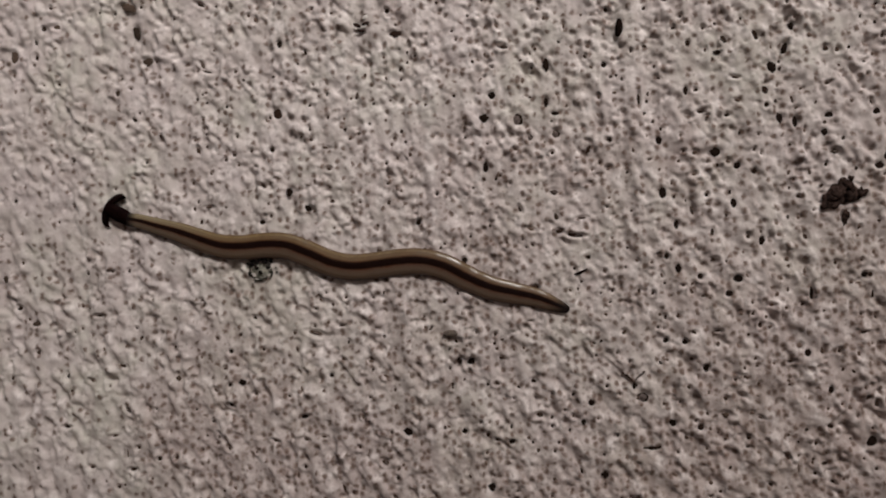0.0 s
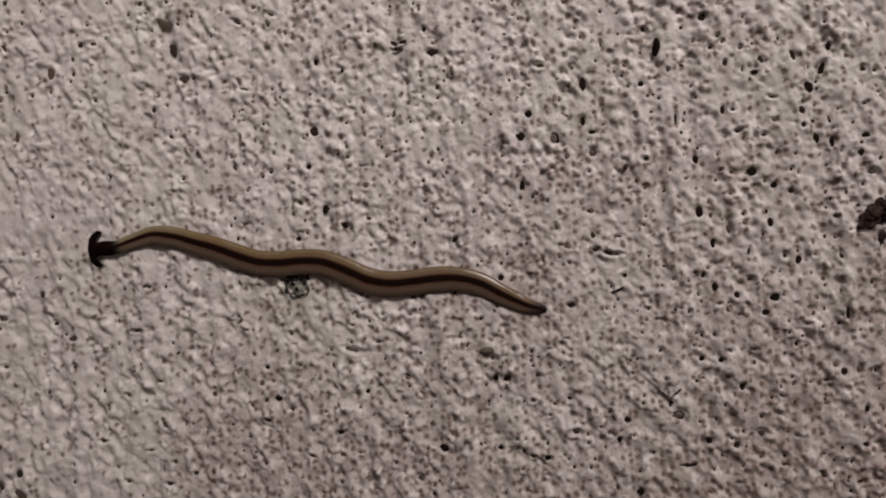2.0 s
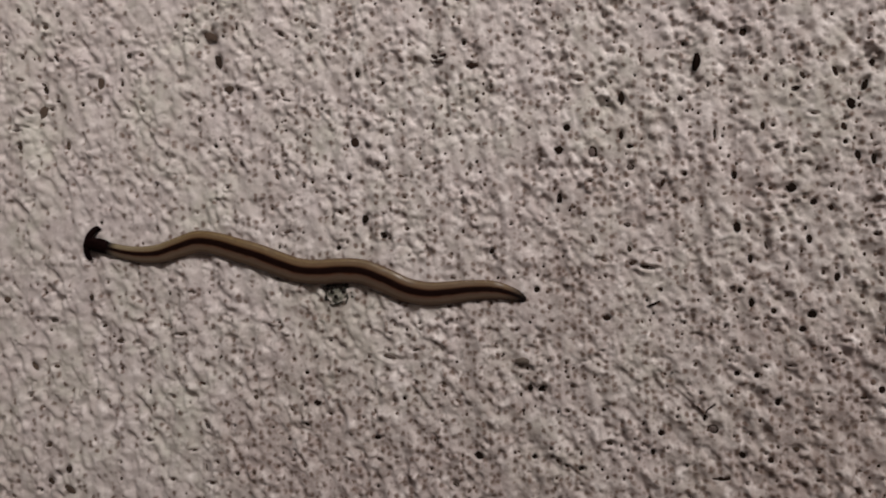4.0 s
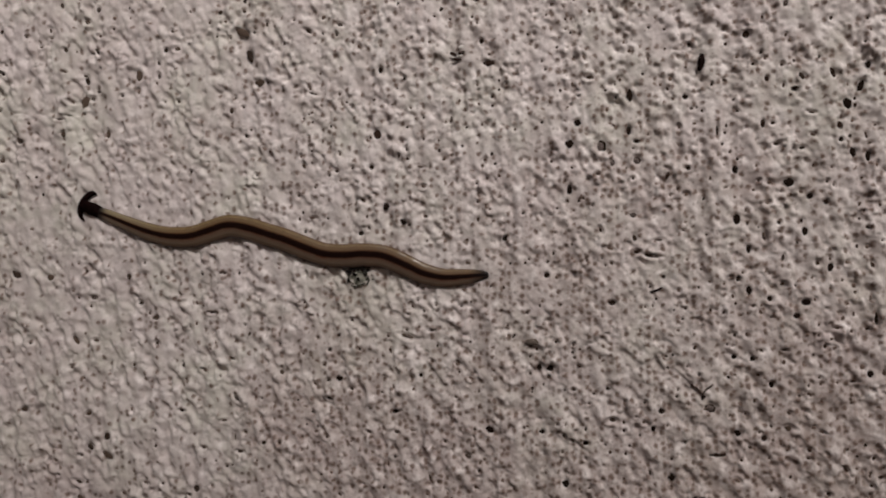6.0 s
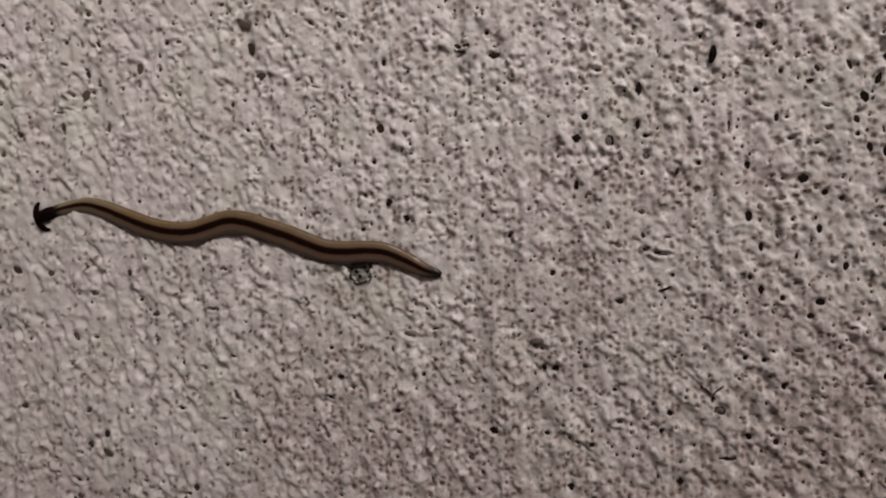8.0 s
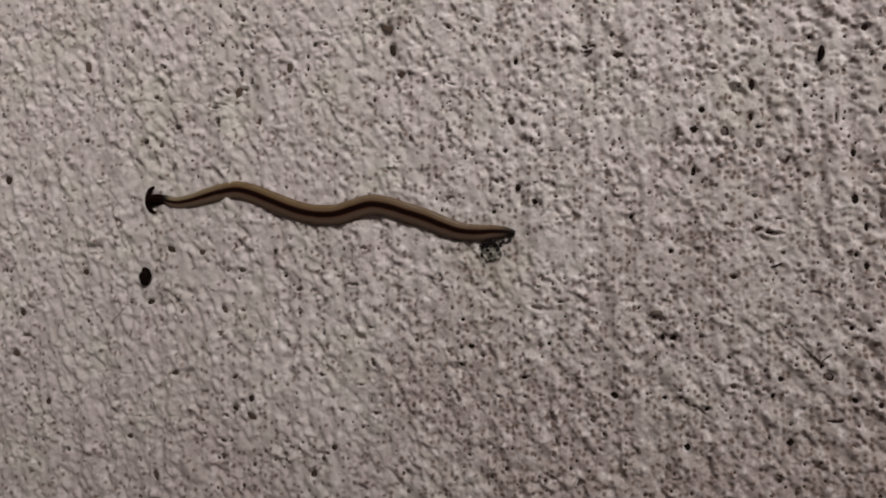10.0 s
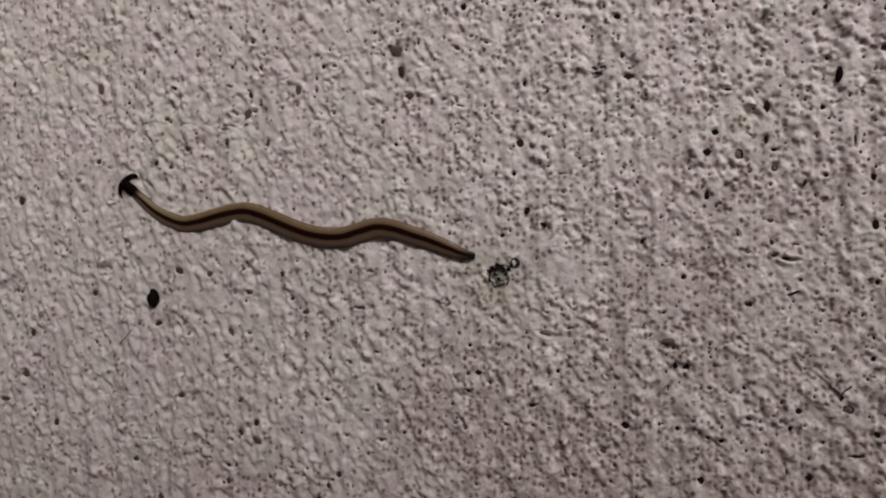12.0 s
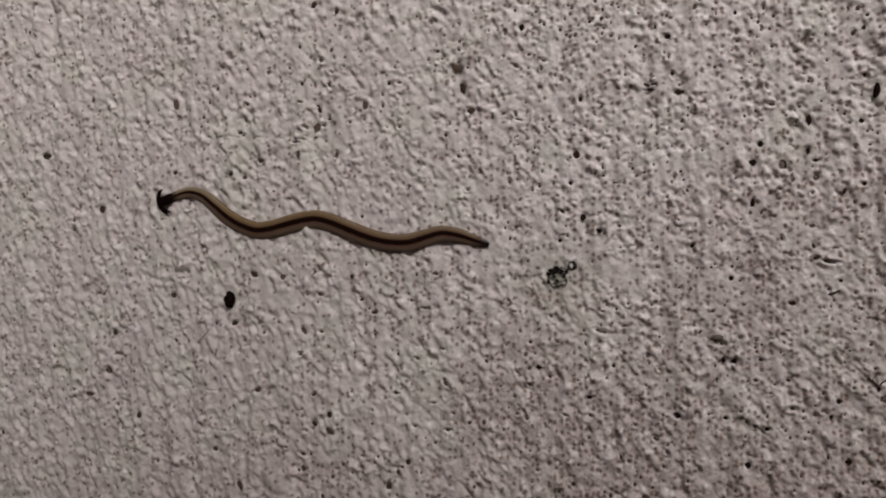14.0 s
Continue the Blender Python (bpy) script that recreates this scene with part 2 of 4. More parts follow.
# ---- the worm's track ----
# heights along the wall at every 4 mm from x = 14 to x = -154
TRACK_Z = [-17.5, -15.9, -14.3, -13.3, -12.3, -10.5, -8.4, -7.4, -7.4, -7.8, -8.0, -7.2, -5.4, -3.9, -3.6, -3.8, -3.5, -2.2, -0.7, 0.5, 1.7,
           2.2, 1.2, 0.1, 0.0, 0.6, 1.8, 3.3, 4.8, 5.7, 5.3, 4.4, 3.4, 3.0, 4.1, 6.1, 9.1, 12.0, 12.9, 12.0, 10.6, 9.4, 8.8]
tx = np.linspace(14, -154, 1600)
tz = np.zeros_like(tx)
knots = np.arange(14, -155, -4.0)
for n_, x_ in enumerate(tx):      # a smooth curve through the heights
    i_ = min(int((14 - x_) / 4), len(knots) - 2)
    f_ = (knots[i_] - x_) / 4
    a_, b_, c_, d_ = (TRACK_Z[min(max(i_ + o, 0), len(TRACK_Z) - 1)] for o in (-1, 0, 1, 2))
    tz[n_] = b_ + 0.5 * f_ * (c_ - a_ + f_ * (2 * a_ - 5 * b_ + 4 * c_ - d_ + f_ * (3 * (b_ - c_) + d_ - a_)))
ts = np.r_[0, np.cumsum(np.hypot(np.diff(tx), np.diff(tz)))]


# ---- the wall's relief ----
X0, X1, Z0, Z1, STEP = -216.0, 76.0, -90.0, 84.0, 0.225
NX, NZ = int((X1 - X0) / STEP) + 1, int((Z1 - Z0) / STEP) + 1
GX, GZ = np.meshgrid(X0 + STEP * np.arange(NX), Z0 + STEP * np.arange(NZ))


def field(seed, lx, lz, lean=0.0):
    """Smooth noise of mean 0 and deviation 1, with bumps about lx by lz mm, leaning over by so many degrees."""
    white = np.fft.rfft2(np.random.default_rng(seed).standard_normal((NZ, NX)))
    kx, kz = np.meshgrid(np.fft.rfftfreq(NX, STEP), np.fft.fftfreq(NZ, STEP))
    c, s = math.cos(radians(lean)), math.sin(radians(lean))
    r = np.hypot((c * kx + s * kz) * lx, (c * kz - s * kx) * lz)
    out = np.fft.irfft2(white * np.exp(-((r - 0.5) / 0.28) ** 2), (NZ, NX))
    return (out - out.mean()) / out.std()


def relief():
    pitted = 1 / (1 + np.exp(-(GX + 45 + 14 * field(1, 60, 60)) / 16))     # 1: the pitted side, 0: the smoother one
    sloped = 1 / (1 + np.exp(-(0.45 * GX - GZ - 16 + 8 * field(15, 50, 50)) / 7))    # 1: worked slantwise, low on the pitted side
    nod = field(2, 1.3, 1.8, 24)
    fine = field(3, 0.75, 0.95, 28)
    stroke = field(4, 4.2, 26.0, 2) * np.clip(0.8 + 0.5 * field(13, 12, 24), 0.1, 1.6) * (1 - 0.5 * sloped)
    short = field(16, 1.9, 6.0, 8)
    slant = field(17, 2.4, 8.0, 48) * (0.22 + 0.78 * sloped)
    lumps = field(5, 3.2, 4.0, 10)
    broad = field(6, 40, 30)
    patch = np.clip(1.0 + 0.30 * field(9, 5, 8, 15), 0.4, 1.7)
    coarse = field(10, 1.8, 2.5, 18)
    h = patch * (nod * (0.125 - 0.008 * pitted) + coarse * 0.10 + fine * (0.050 + 0.018 * pitted)) + stroke * 0.24 + short * 0.12 + slant * (0.11 + 0.06 * sloped) + lumps * 0.09 + broad * 0.15
    # grains standing proud and open pits, each a round of its own
    rnd = np.random.default_rng(21)
    for count, low, high, rise, wanted in ((4200, 0.35, 0.75, 0.26, 0.8 - 0.3 * pitted), (13000, 0.32, 0.70, -0.34, 0.15 + pitted)):
        for x, z, f, g, chance in zip(*(rnd.random(count) for _ in range(5))):
            i, k = int(6 + x * (NX - 12)), int(6 + z * (NZ - 12))
            if chance > 0.2 + 0.8 * wanted[k, i]:
                continue
            r = low + (high - low) * f ** 2
            tall = r * (0.6 + 0.8 * g)
            size = patch[k, i]
            box = (slice(k - 5, k + 6), slice(i - 5, i + 6))
            far = ((GX[box] - GX[k, i] + (x - 0.5) * STEP) / r) ** 2 + ((GZ[box] - GZ[k, i] + (z - 0.5) * STEP) / tall) ** 2
            h[box] += size * rise * r / 0.6 * np.clip(1 - far, 0, 1) ** 1.2
    return h, pitted


HEIGHT, PITTED = relief()


def smoothed(h, mm):
    """The same heights without what is smaller than so many mm."""
    kx, kz = np.meshgrid(np.fft.rfftfreq(NX, STEP), np.fft.fftfreq(NZ, STEP))
    return np.fft.irfft2(np.fft.rfft2(h) * np.exp(-((kx ** 2 + kz ** 2) * mm ** 2)), (NZ, NX))


# the slime of the worm's track fills the finer hollows
SLIME = 0.6 * np.exp(-((GZ - np.interp(-GX, -tx, tz)) / 3.1) ** 4) * np.clip((10 - GX) / 6, 0, 1) * np.clip((GX + 150) / 6, 0, 1)
HEIGHT += SLIME * (smoothed(HEIGHT, 4.0) - HEIGHT)
PORES, RIMS, PINS = [], [], []


def near(x, z, r):
    i0, i1 = int((x - r - X0) / STEP), int((x + r - X0) / STEP) + 2
    k0, k1 = int((z - r - Z0) / STEP), int((z + r - Z0) / STEP) + 2
    return slice(max(k0, 0), k1), slice(max(i0, 0), i1)


def level(x, z, r=1.0):
    """The height of the wall's face near x, z."""
    return float(HEIGHT[near(x, z, r)].mean())


def crater(x, z, w, h, turn=0.0, depth=0.3, rim=0.05):
    """Sinks a hollow of w by h mm into the relief and returns its floor."""
    box = near(x, z, max(w, h) * 1.3 + 0.4)
    dx, dz = GX[box] - x, GZ[box] - z
    c, s = math.cos(radians(turn)), math.sin(radians(turn))
    r = np.hypot((c * dx + s * dz) / (w / 2), (c * dz - s * dx) / (h / 2))
    hole = np.exp(-((r / 1.15) ** 3.2))
    middle = float(HEIGHT[box].mean())
    HEIGHT[box] = HEIGHT[box] * (1 - hole) + (middle - depth) * hole + rim * np.exp(-(((r - 1.5) / 0.35) ** 2))
    return middle - depth


def pore(x, z, w, h, turn=0):
    """A pore in the wall, w by h mm, to be plugged dark."""
    PORES.append((x, z, w, h, turn, crater(x, z, w, h, turn, 0.50)))


def pit(x, z, w, h, turn=0):
    """A shallow brownish pit, w by h mm."""
    PINS.append((x, z, 0.74 * w, 0.74 * h, turn, crater(x, z, w, h, turn, 0.38, 0.13)))


def ring_pore(x, z, w, h):
    """A burst bubble: a shallow hollow with a low rim round it."""
    RIMS.append((x, z, w, h, crater(x, z, w * 0.9, h * 0.9, 0, 0.34, 0.16)))


pore(48.0, 26.0, 0.89, 2.05, -15)
pore(45.8, 23.0, 1.16, 1.87, 35)
pore(44.4, 19.1, 1.07, 1.12)
pore(44.7, 16.7, 0.98, 1.03)
pore(46.7, 14.5, 0.98, 1.68, 10)
pore(49.2, 13.7, 0.80, 2.05)
pore(54.6, 14.6, 1.31, 0.83)
pore(53.7, 11.8, 1.05, 1.11)
pore(61.9, 14.8, 1.38, 1.19)
pore(62.0, 5.9, 1.55, 1.29)
pore(38.9, 0.6, 0.90, 1.31)
pore(43.2, -5.7, 0.90, 1.50)
pore(27.4, 2.8, 1.20, 2.09)
pore(27.2, 11.8, 1.20, 1.24)
pore(19.1, 12.2, 0.84, 0.86)
pore(15.5, 10.9, 0.76, 1.34, -20)
pore(36.4, 9.4, 1.82, 1.51)
pore(42.4, 5.9, 0.90, 0.94)
pore(43.2, 28.4, 0.90, 1.68, 20)
pore(49.0, 29.6, 0.89, 1.12)
pore(31.8, 19.9, 0.82, 1.51)
pore(18.5, 25.1, 1.03, 1.05)
pore(37.2, 26.0, 1.36, 0.66)
pore(8.6, 19.3, 0.86, 1.74)
pore(-0.7, 21.0, 1.27, 1.27)
pore(10.0, 17.3, 1.24, 0.77)
pore(-2.2, 17.2, 1.56, 1.27)
pore(29.6, -9.9, 1.01, 1.61)
pore(33.2, -11.4, 1.19, 1.23)
pore(30.3, -22.2, 0.92, 0.95)
pore(27.9, -35.9, 1.11, 1.14)
pore(32.3, -36.6, 1.19, 1.23)
pore(13.1, -35.7, 0.95, 0.86)
pore(14.5, -32.4, 1.13, 1.15)
pore(16.5, -44.7, 1.22, 1.15)
pore(-2.9, -46.7, 1.27, 1.27)
pore(59.4, -38.9, 1.56, 1.84)
pore(53.1, -30.5, 0.97, 1.11)
pore(-7.3, -37.2, 0.98, 0.98)
pore(37.6, -14.4, 1.27, 0.94)
pore(50.6, -14.7, 0.88, 2.78)
pore(42.4, -19.7, 0.81, 0.93)
pore(59.0, -11.7, 1.22, 0.92, 30)
pore(49.8, -24.5, 1.06, 1.30)
pore(-66.9, 41.0, 2.86, 1.10, -20)
pore(-65.4, 36.3, 1.55, 2.20, 15)
pore(-63.4, 30.9, 1.89, 1.54)
pore(-69.4, 25.4, 0.96, 1.22)
pore(-66.3, 20.3, 1.08, 0.67, -30)
pore(-39.0, 19.9, 1.67, 1.82)
pore(-40.3, 13.5, 1.01, 0.97)
pore(-37.5, 5.8, 1.00, 1.50)
pore(-34.0, 2.8, 1.32, 1.07, -30)
pore(-42.6, 0.6, 0.90, 0.87)
pore(-89.7, 33.4, 1.65, 2.27)
pore(-97.2, 21.6, 0.91, 2.08)
pore(-107.3, 21.7, 1.06, 1.28)
pore(-117.5, 20.4, 1.36, 0.95)
pore(-122.0, 16.5, 1.24, 1.07)
pore(-101.8, 32.7, 1.04, 1.62, 20)
pore(-106.4, 39.4, 1.05, 0.93)
pore(-83.6, 38.3, 1.00, 0.90)
pore(-38.2, 32.2, 1.11, 1.28)
pore(-18.5, 36.7, 1.05, 1.03)
pore(-17.2, 32.7, 2.09, 1.14)
pore(19.2, 34.6, 0.75, 0.78)
pore(28.8, 35.7, 1.37, 1.54)
pore(8.8, 25.9, 0.97, 2.40)
pore(-2.1, 8.7, 0.91, 1.74)
pore(39.7, 6.9, 1.16, 1.15)
pore(12.1, -3.6, 1.94, 0.70, -10)
pore(29.6, -2.5, 0.92, 1.47)
pore(-14.2, -0.4, 0.94, 1.04)
pore(-119.3, -7.9, 2.33, 1.44, -30)
pore(-111.4, -8.5, 1.75, 1.19)
pore(-92.9, -8.2, 1.16, 1.05)
pore(-86.9, -16.7, 1.52, 1.04)
pore(-105.6, -21.7, 1.07, 2.14, 40)
pore(-102.6, -37.2, 1.59, 0.95, 30)
pore(-98.4, -41.9, 1.58, 1.54)
pore(-98.4, -45.9, 2.63, 1.31, -35)
pore(-78.1, -51.8, 1.38, 1.28)
pore(-79.6, -53.2, 0.88, 0.81)
pore(-80.6, -54.5, 1.13, 1.05)
pore(-30.7, -27.0, 0.88, 0.86)
pore(-35.8, -34.3, 1.12, 0.76)
pore(-63.3, -41.7, 0.96, 0.91)
pore(-47.3, -28.1, 1.38, 0.99)
pore(-49.2, -22.5, 0.92, 0.88)
pore(-59.4, -27.2, 0.95, 0.90)
pore(-6.4, -7.4, 1.02, 1.14)
pore(5.6, -12.4, 1.39, 0.92)
pore(27.8, -7.8, 0.93, 1.18)
pore(39.2, -11.9, 1.79, 1.36)
pore(27.2, -22.0, 0.93, 0.99)
pore(33.5, -26.7, 1.01, 1.08)
pore(-17.2, -37.2, 1.49, 1.28)
pore(0.8, -38.9, 1.21, 1.04)
pore(-5.7, -24.9, 1.23, 1.25)
pore(-7.8, -24.8, 1.03, 1.05)
pore(32.4, 27.8, 0.91, 0.96)
pore(24.4, -40.1, 2.45, 0.60)
pore(-103.4, 58.8, 1.37, 1.68)
pore(-125.8, 17.5, 1.29, 1.15)
pore(-142.5, 18.2, 1.52, 1.32)
pore(-165.0, 9.0, 2.16, 1.82)
pore(-183.1, 23.6, 2.64, 1.55)
pore(-142.5, 36.0, 1.52, 2.94, 15)
pore(-123.5, 27.9, 1.45, 1.00)
pore(-142.6, -13.6, 1.69, 1.47)
pore(-124.7, -20.4, 2.09, 1.29, 20)
pore(-160.6, -23.9, 1.60, 1.65)
pore(-162.3, -34.0, 2.32, 1.96)
pore(-130.2, -52.7, 1.63, 1.30)
pore(-123.0, -61.2, 1.28, 2.57, 20)
pore(-105.5, -55.8, 1.37, 1.25)
pore(-82.8, -58.0, 1.57, 1.89)
pore(-153.0, -45.5, 1.56, 1.78)
pore(-118.2, -37.0, 1.74, 0.99)
pore(-51.6, 49.4, 1.30, 1.42)
pore(-19.6, 44.9, 1.30, 1.35)
pore(-168.2, -40.7, 3.26, 1.06)
pore(-102.4, 28.5, 1.51, 2.78, -20)
pore(-97.3, 56.6, 1.19, 1.38)
pit(15.9, 28.5, 1.1, 1.3); pit(14.2, 27.5, 0.9, 1.2); pit(7.1, 28.7, 0.9, 1.4, -20); pit(6.1, 28.0, 0.6, 0.8); pit(4.4, 26.9, 1.0, 0.8)
pit(6.3, 25.5, 0.8, 0.8); pit(-0.5, 25.9, 0.7, 0.7); pit(4.7, 23.4, 1.0, 1.6); pit(10.4, 20.7, 0.6, 0.8); pit(12.1, 18.6, 0.9, 0.9)
pit(17.5, 19.6, 0.8, 1.3); pit(20.2, 20.3, 1.1, 0.9); pit(24.1, 18.9, 0.8, 2.7); pit(-1.6, 28.2, 0.8, 1.4, 20); pit(0.5, 33.0, 0.8, 1.8, 25)
pit(1.6, 29.3, 2.1, 1.1); pit(12.0, 32.2, 0.7, 1.4); pit(8.7, 33.9, 1.1, 1.2); pit(25.3, 27.9, 1.5, 1.0); pit(23.1, 27.1, 0.7, 1.0)
pit(27.3, 31.8, 0.9, 0.8); pit(25.7, 19.8, 0.8, 1.3); pit(30.0, 30.4, 1.1, 0.9); pit(31.3, 32.4, 0.7, 0.8); pit(32.1, 31.4, 0.8, 0.9)
pit(34.9, 30.1, 0.9, 0.9); pit(38.2, 28.0, 1.2, 1.9, 30); pit(41.0, 31.3, 0.7, 1.3, 25); pit(45.8, 26.3, 0.5, 1.3, 15); pit(49.5, 30.9, 0.5, 0.7)
pit(51.9, 27.8, 1.4, 1.3); pit(54.3, 25.5, 1.4, 1.3); pit(56.1, 25.2, 1.0, 1.4); pit(56.4, 22.7, 0.8, 0.8); pit(60.2, 23.0, 0.9, 0.7)
pit(60.6, 20.9, 0.7, 0.7); pit(39.8, 21.6, 1.8, 0.7, -10); pit(33.5, 19.9, 1.3, 0.9); pit(40.1, 17.7, 1.6, 0.8, -20); pit(34.1, 16.2, 1.5, 0.8)
pit(38.4, 15.4, 1.4, 1.0); pit(46.3, 17.3, 1.0, 1.0); pit(49.4, 16.0, 1.1, 0.7); pit(54.4, 19.7, 1.1, 0.7); pit(61.1, 16.3, 0.6, 1.8, 15)
pit(-5.5, 13.9, 0.8, 0.8); pit(-1.7, 12.7, 0.8, 0.8); pit(9.4, 10.5, 0.9, 0.9); pit(8.2, 12.5, 0.6, 0.6); pit(3.1, 11.4, 1.3, 0.9)
pit(6.4, 5.1, 0.8, 0.8); pit(2.0, 5.6, 0.7, 0.8); pit(-1.4, 4.7, 0.7, 0.7); pit(9.4, 3.8, 1.9, 1.3); pit(3.5, 1.1, 0.9, 1.6, 15)
pit(9.7, -0.4, 1.2, 1.8, 20); pit(14.0, -0.8, 2.1, 0.7, 5); pit(5.3, -2.4, 1.9, 0.8, -20); pit(10.1, -3.0, 1.7, 1.1); pit(13.1, -3.8, 3.2, 0.9, -5)
pit(16.0, 7.3, 0.8, 0.7); pit(17.3, 8.5, 0.8, 1.2); pit(18.8, 7.4, 1.2, 1.2); pit(21.8, 6.6, 0.9, 1.1); pit(22.3, 0.1, 0.8, 0.8)
pit(18.3, 0.9, 0.9, 0.6); pit(25.2, 12.6, 0.6, 0.7); pit(25.6, 8.6, 1.3, 0.6, 20); pit(27.2, 6.9, 0.9, 0.9); pit(3.8, -4.2, 0.6, 0.6)
pit(4.4, -5.5, 0.7, 0.6); pit(-4.8, 0.5, 0.6, 0.6); pit(30.4, 8.1, 1.0, 1.0); pit(33.0, 9.4, 1.2, 1.2); pit(31.2, 9.8, 0.9, 0.8)
pit(32.7, 5.8, 1.4, 1.0); pit(34.6, 2.2, 0.9, 0.9); pit(38.4, 2.5, 1.0, 1.2); pit(31.3, 1.4, 0.5, 0.8); pit(32.2, -0.2, 1.0, 2.2, 10)
pit(38.4, 7.7, 1.2, 1.2); pit(43.2, 11.9, 0.7, 0.7); pit(42.5, 9.4, 0.8, 1.0); pit(43.6, 8.8, 0.6, 1.1); pit(40.3, 12.3, 0.7, 1.1)
pit(48.3, 10.0, 1.0, 0.7); pit(50.6, 12.2, 0.7, 1.3); pit(55.2, 8.5, 1.8, 1.2); pit(53.9, 6.5, 0.9, 1.1); pit(48.7, 4.2, 0.7, 0.7)
pit(51.3, 5.2, 0.7, 1.3); pit(53.0, 3.0, 1.1, 1.0); pit(49.2, 1.3, 1.1, 0.7, -20); pit(49.2, -2.1, 0.9, 0.9); pit(51.5, -1.0, 0.9, 0.6)
pit(35.4, -4.0, 1.0, 1.6); pit(41.1, -4.9, 1.2, 1.4, 20); pit(46.0, -4.8, 1.0, 1.0); pit(50.0, -5.2, 1.0, 1.8, 20); pit(58.3, -5.4, 1.0, 0.8)
pit(14.9, -7.5, 1.2, 1.1); pit(18.7, -13.4, 0.8, 0.8); pit(18.2, -15.3, 0.8, 0.8); pit(20.4, -20.4, 1.2, 1.2); pit(21.1, -25.4, 0.7, 0.8)
pit(26.4, -7.4, 0.7, 0.6); pit(35.3, -8.7, 1.5, 1.2); pit(30.4, -12.8, 1.1, 0.7); pit(31.7, -13.8, 1.0, 1.4, 30); pit(28.5, -14.4, 0.7, 0.6)
pit(33.5, -14.7, 0.9, 0.6); pit(29.3, -17.8, 1.0, 1.2); pit(26.0, -19.8, 0.7, 0.7); pit(26.9, -20.1, 0.6, 0.6); pit(31.8, -20.7, 1.3, 0.8)
pit(35.6, -20.5, 1.5, 0.5); pit(31.3, -25.1, 1.1, 0.9); pit(43.2, -9.4, 0.6, 1.1); pit(47.2, -8.9, 1.2, 1.3); pit(45.3, -14.6, 1.0, 1.6)
pit(47.1, -13.9, 0.8, 1.1); pit(44.3, -16.4, 1.6, 0.8); pit(49.8, -11.0, 0.9, 1.3); pit(49.2, -16.4, 1.1, 0.7); pit(54.0, -16.2, 0.7, 0.7)
pit(44.0, -20.0, 1.2, 1.0); pit(48.5, -23.2, 1.2, 1.3); pit(47.1, -25.8, 1.6, 0.8); pit(52.0, -24.0, 1.0, 1.8); pit(54.7, -24.1, 0.9, 1.2)
pit(58.6, -9.4, 0.8, 0.9); pit(60.0, -11.8, 1.0, 1.2); pit(58.1, -13.1, 1.6, 0.8); pit(60.2, -15.0, 0.7, 2.2); pit(58.3, -18.2, 0.9, 0.7)
pit(60.5, -18.7, 0.8, 1.1, 30); pit(58.7, -21.2, 1.4, 0.6, 20); pit(59.9, -23.1, 0.6, 0.6); pit(57.7, -24.6, 1.0, 1.7); pit(44.4, -26.0, 0.8, 0.8)
pit(-1.4, -28.9, 1.3, 0.9); pit(2.3, -29.5, 0.9, 0.9); pit(4.9, -28.5, 1.3, 1.3); pit(11.5, -30.8, 1.0, 1.0); pit(1.4, -31.4, 0.8, 0.6)
pit(5.7, -34.3, 1.7, 1.2); pit(7.8, -34.8, 0.8, 1.3); pit(10.0, -33.6, 0.7, 0.6); pit(11.4, -34.6, 0.9, 0.9); pit(-1.7, -38.5, 1.0, 0.8)
pit(-3.2, -37.7, 0.9, 1.2, 20); pit(0.8, -36.3, 0.7, 1.2); pit(15.6, -35.1, 0.9, 0.8); pit(19.3, -30.9, 0.7, 0.7); pit(-3.8, -42.6, 0.8, 1.6, 15)
pit(-2.4, -44.8, 0.6, 0.8); pit(-0.3, -47.7, 0.9, 0.7); pit(1.5, -47.4, 0.8, 0.6); pit(16.4, -41.2, 0.8, 0.9); pit(12.5, -44.0, 0.8, 1.9, 20)
pit(22.3, -31.6, 1.0, 1.2); pit(36.6, -31.8, 1.1, 1.1); pit(36.5, -34.6, 1.8, 1.5); pit(31.6, -35.5, 0.9, 0.8); pit(29.2, -32.3, 0.7, 0.9)
pit(33.9, -30.8, 0.6, 1.1); pit(38.3, -28.7, 0.9, 0.9); pit(40.0, -38.3, 1.3, 1.2); pit(39.9, -39.9, 1.2, 0.7); pit(30.0, -38.3, 1.2, 1.2)
pit(33.3, -40.2, 0.7, 0.9); pit(41.9, -34.9, 1.4, 0.7, -20); pit(50.6, -39.3, 1.1, 1.2); pit(46.1, -41.6, 1.7, 0.8, -45); pit(47.8, -43.5, 0.8, 2.3)
pit(51.8, -42.6, 1.6, 1.1); pit(53.0, -45.6, 1.4, 0.7, -40); pit(50.0, -45.8, 0.6, 0.9); pit(43.3, -46.1, 1.3, 1.0, -40); pit(52.6, -33.5, 1.0, 1.0)
pit(54.8, -32.9, 0.7, 0.9); pit(56.1, -33.5, 1.0, 1.2); pit(57.2, -35.0, 0.6, 0.8); pit(60.2, -32.9, 1.0, 1.7, 20); pit(52.9, -36.5, 1.6, 1.1)
pit(27.9, -44.5, 1.7, 1.1, -30); pit(-122.6, 27.2, 1.4, 1.1); pit(-121.3, 34.9, 1.4, 0.9, -25); pit(-120.6, 36.8, 1.6, 0.8, -30); pit(-109.7, 43.6, 1.1, 1.6, 25)
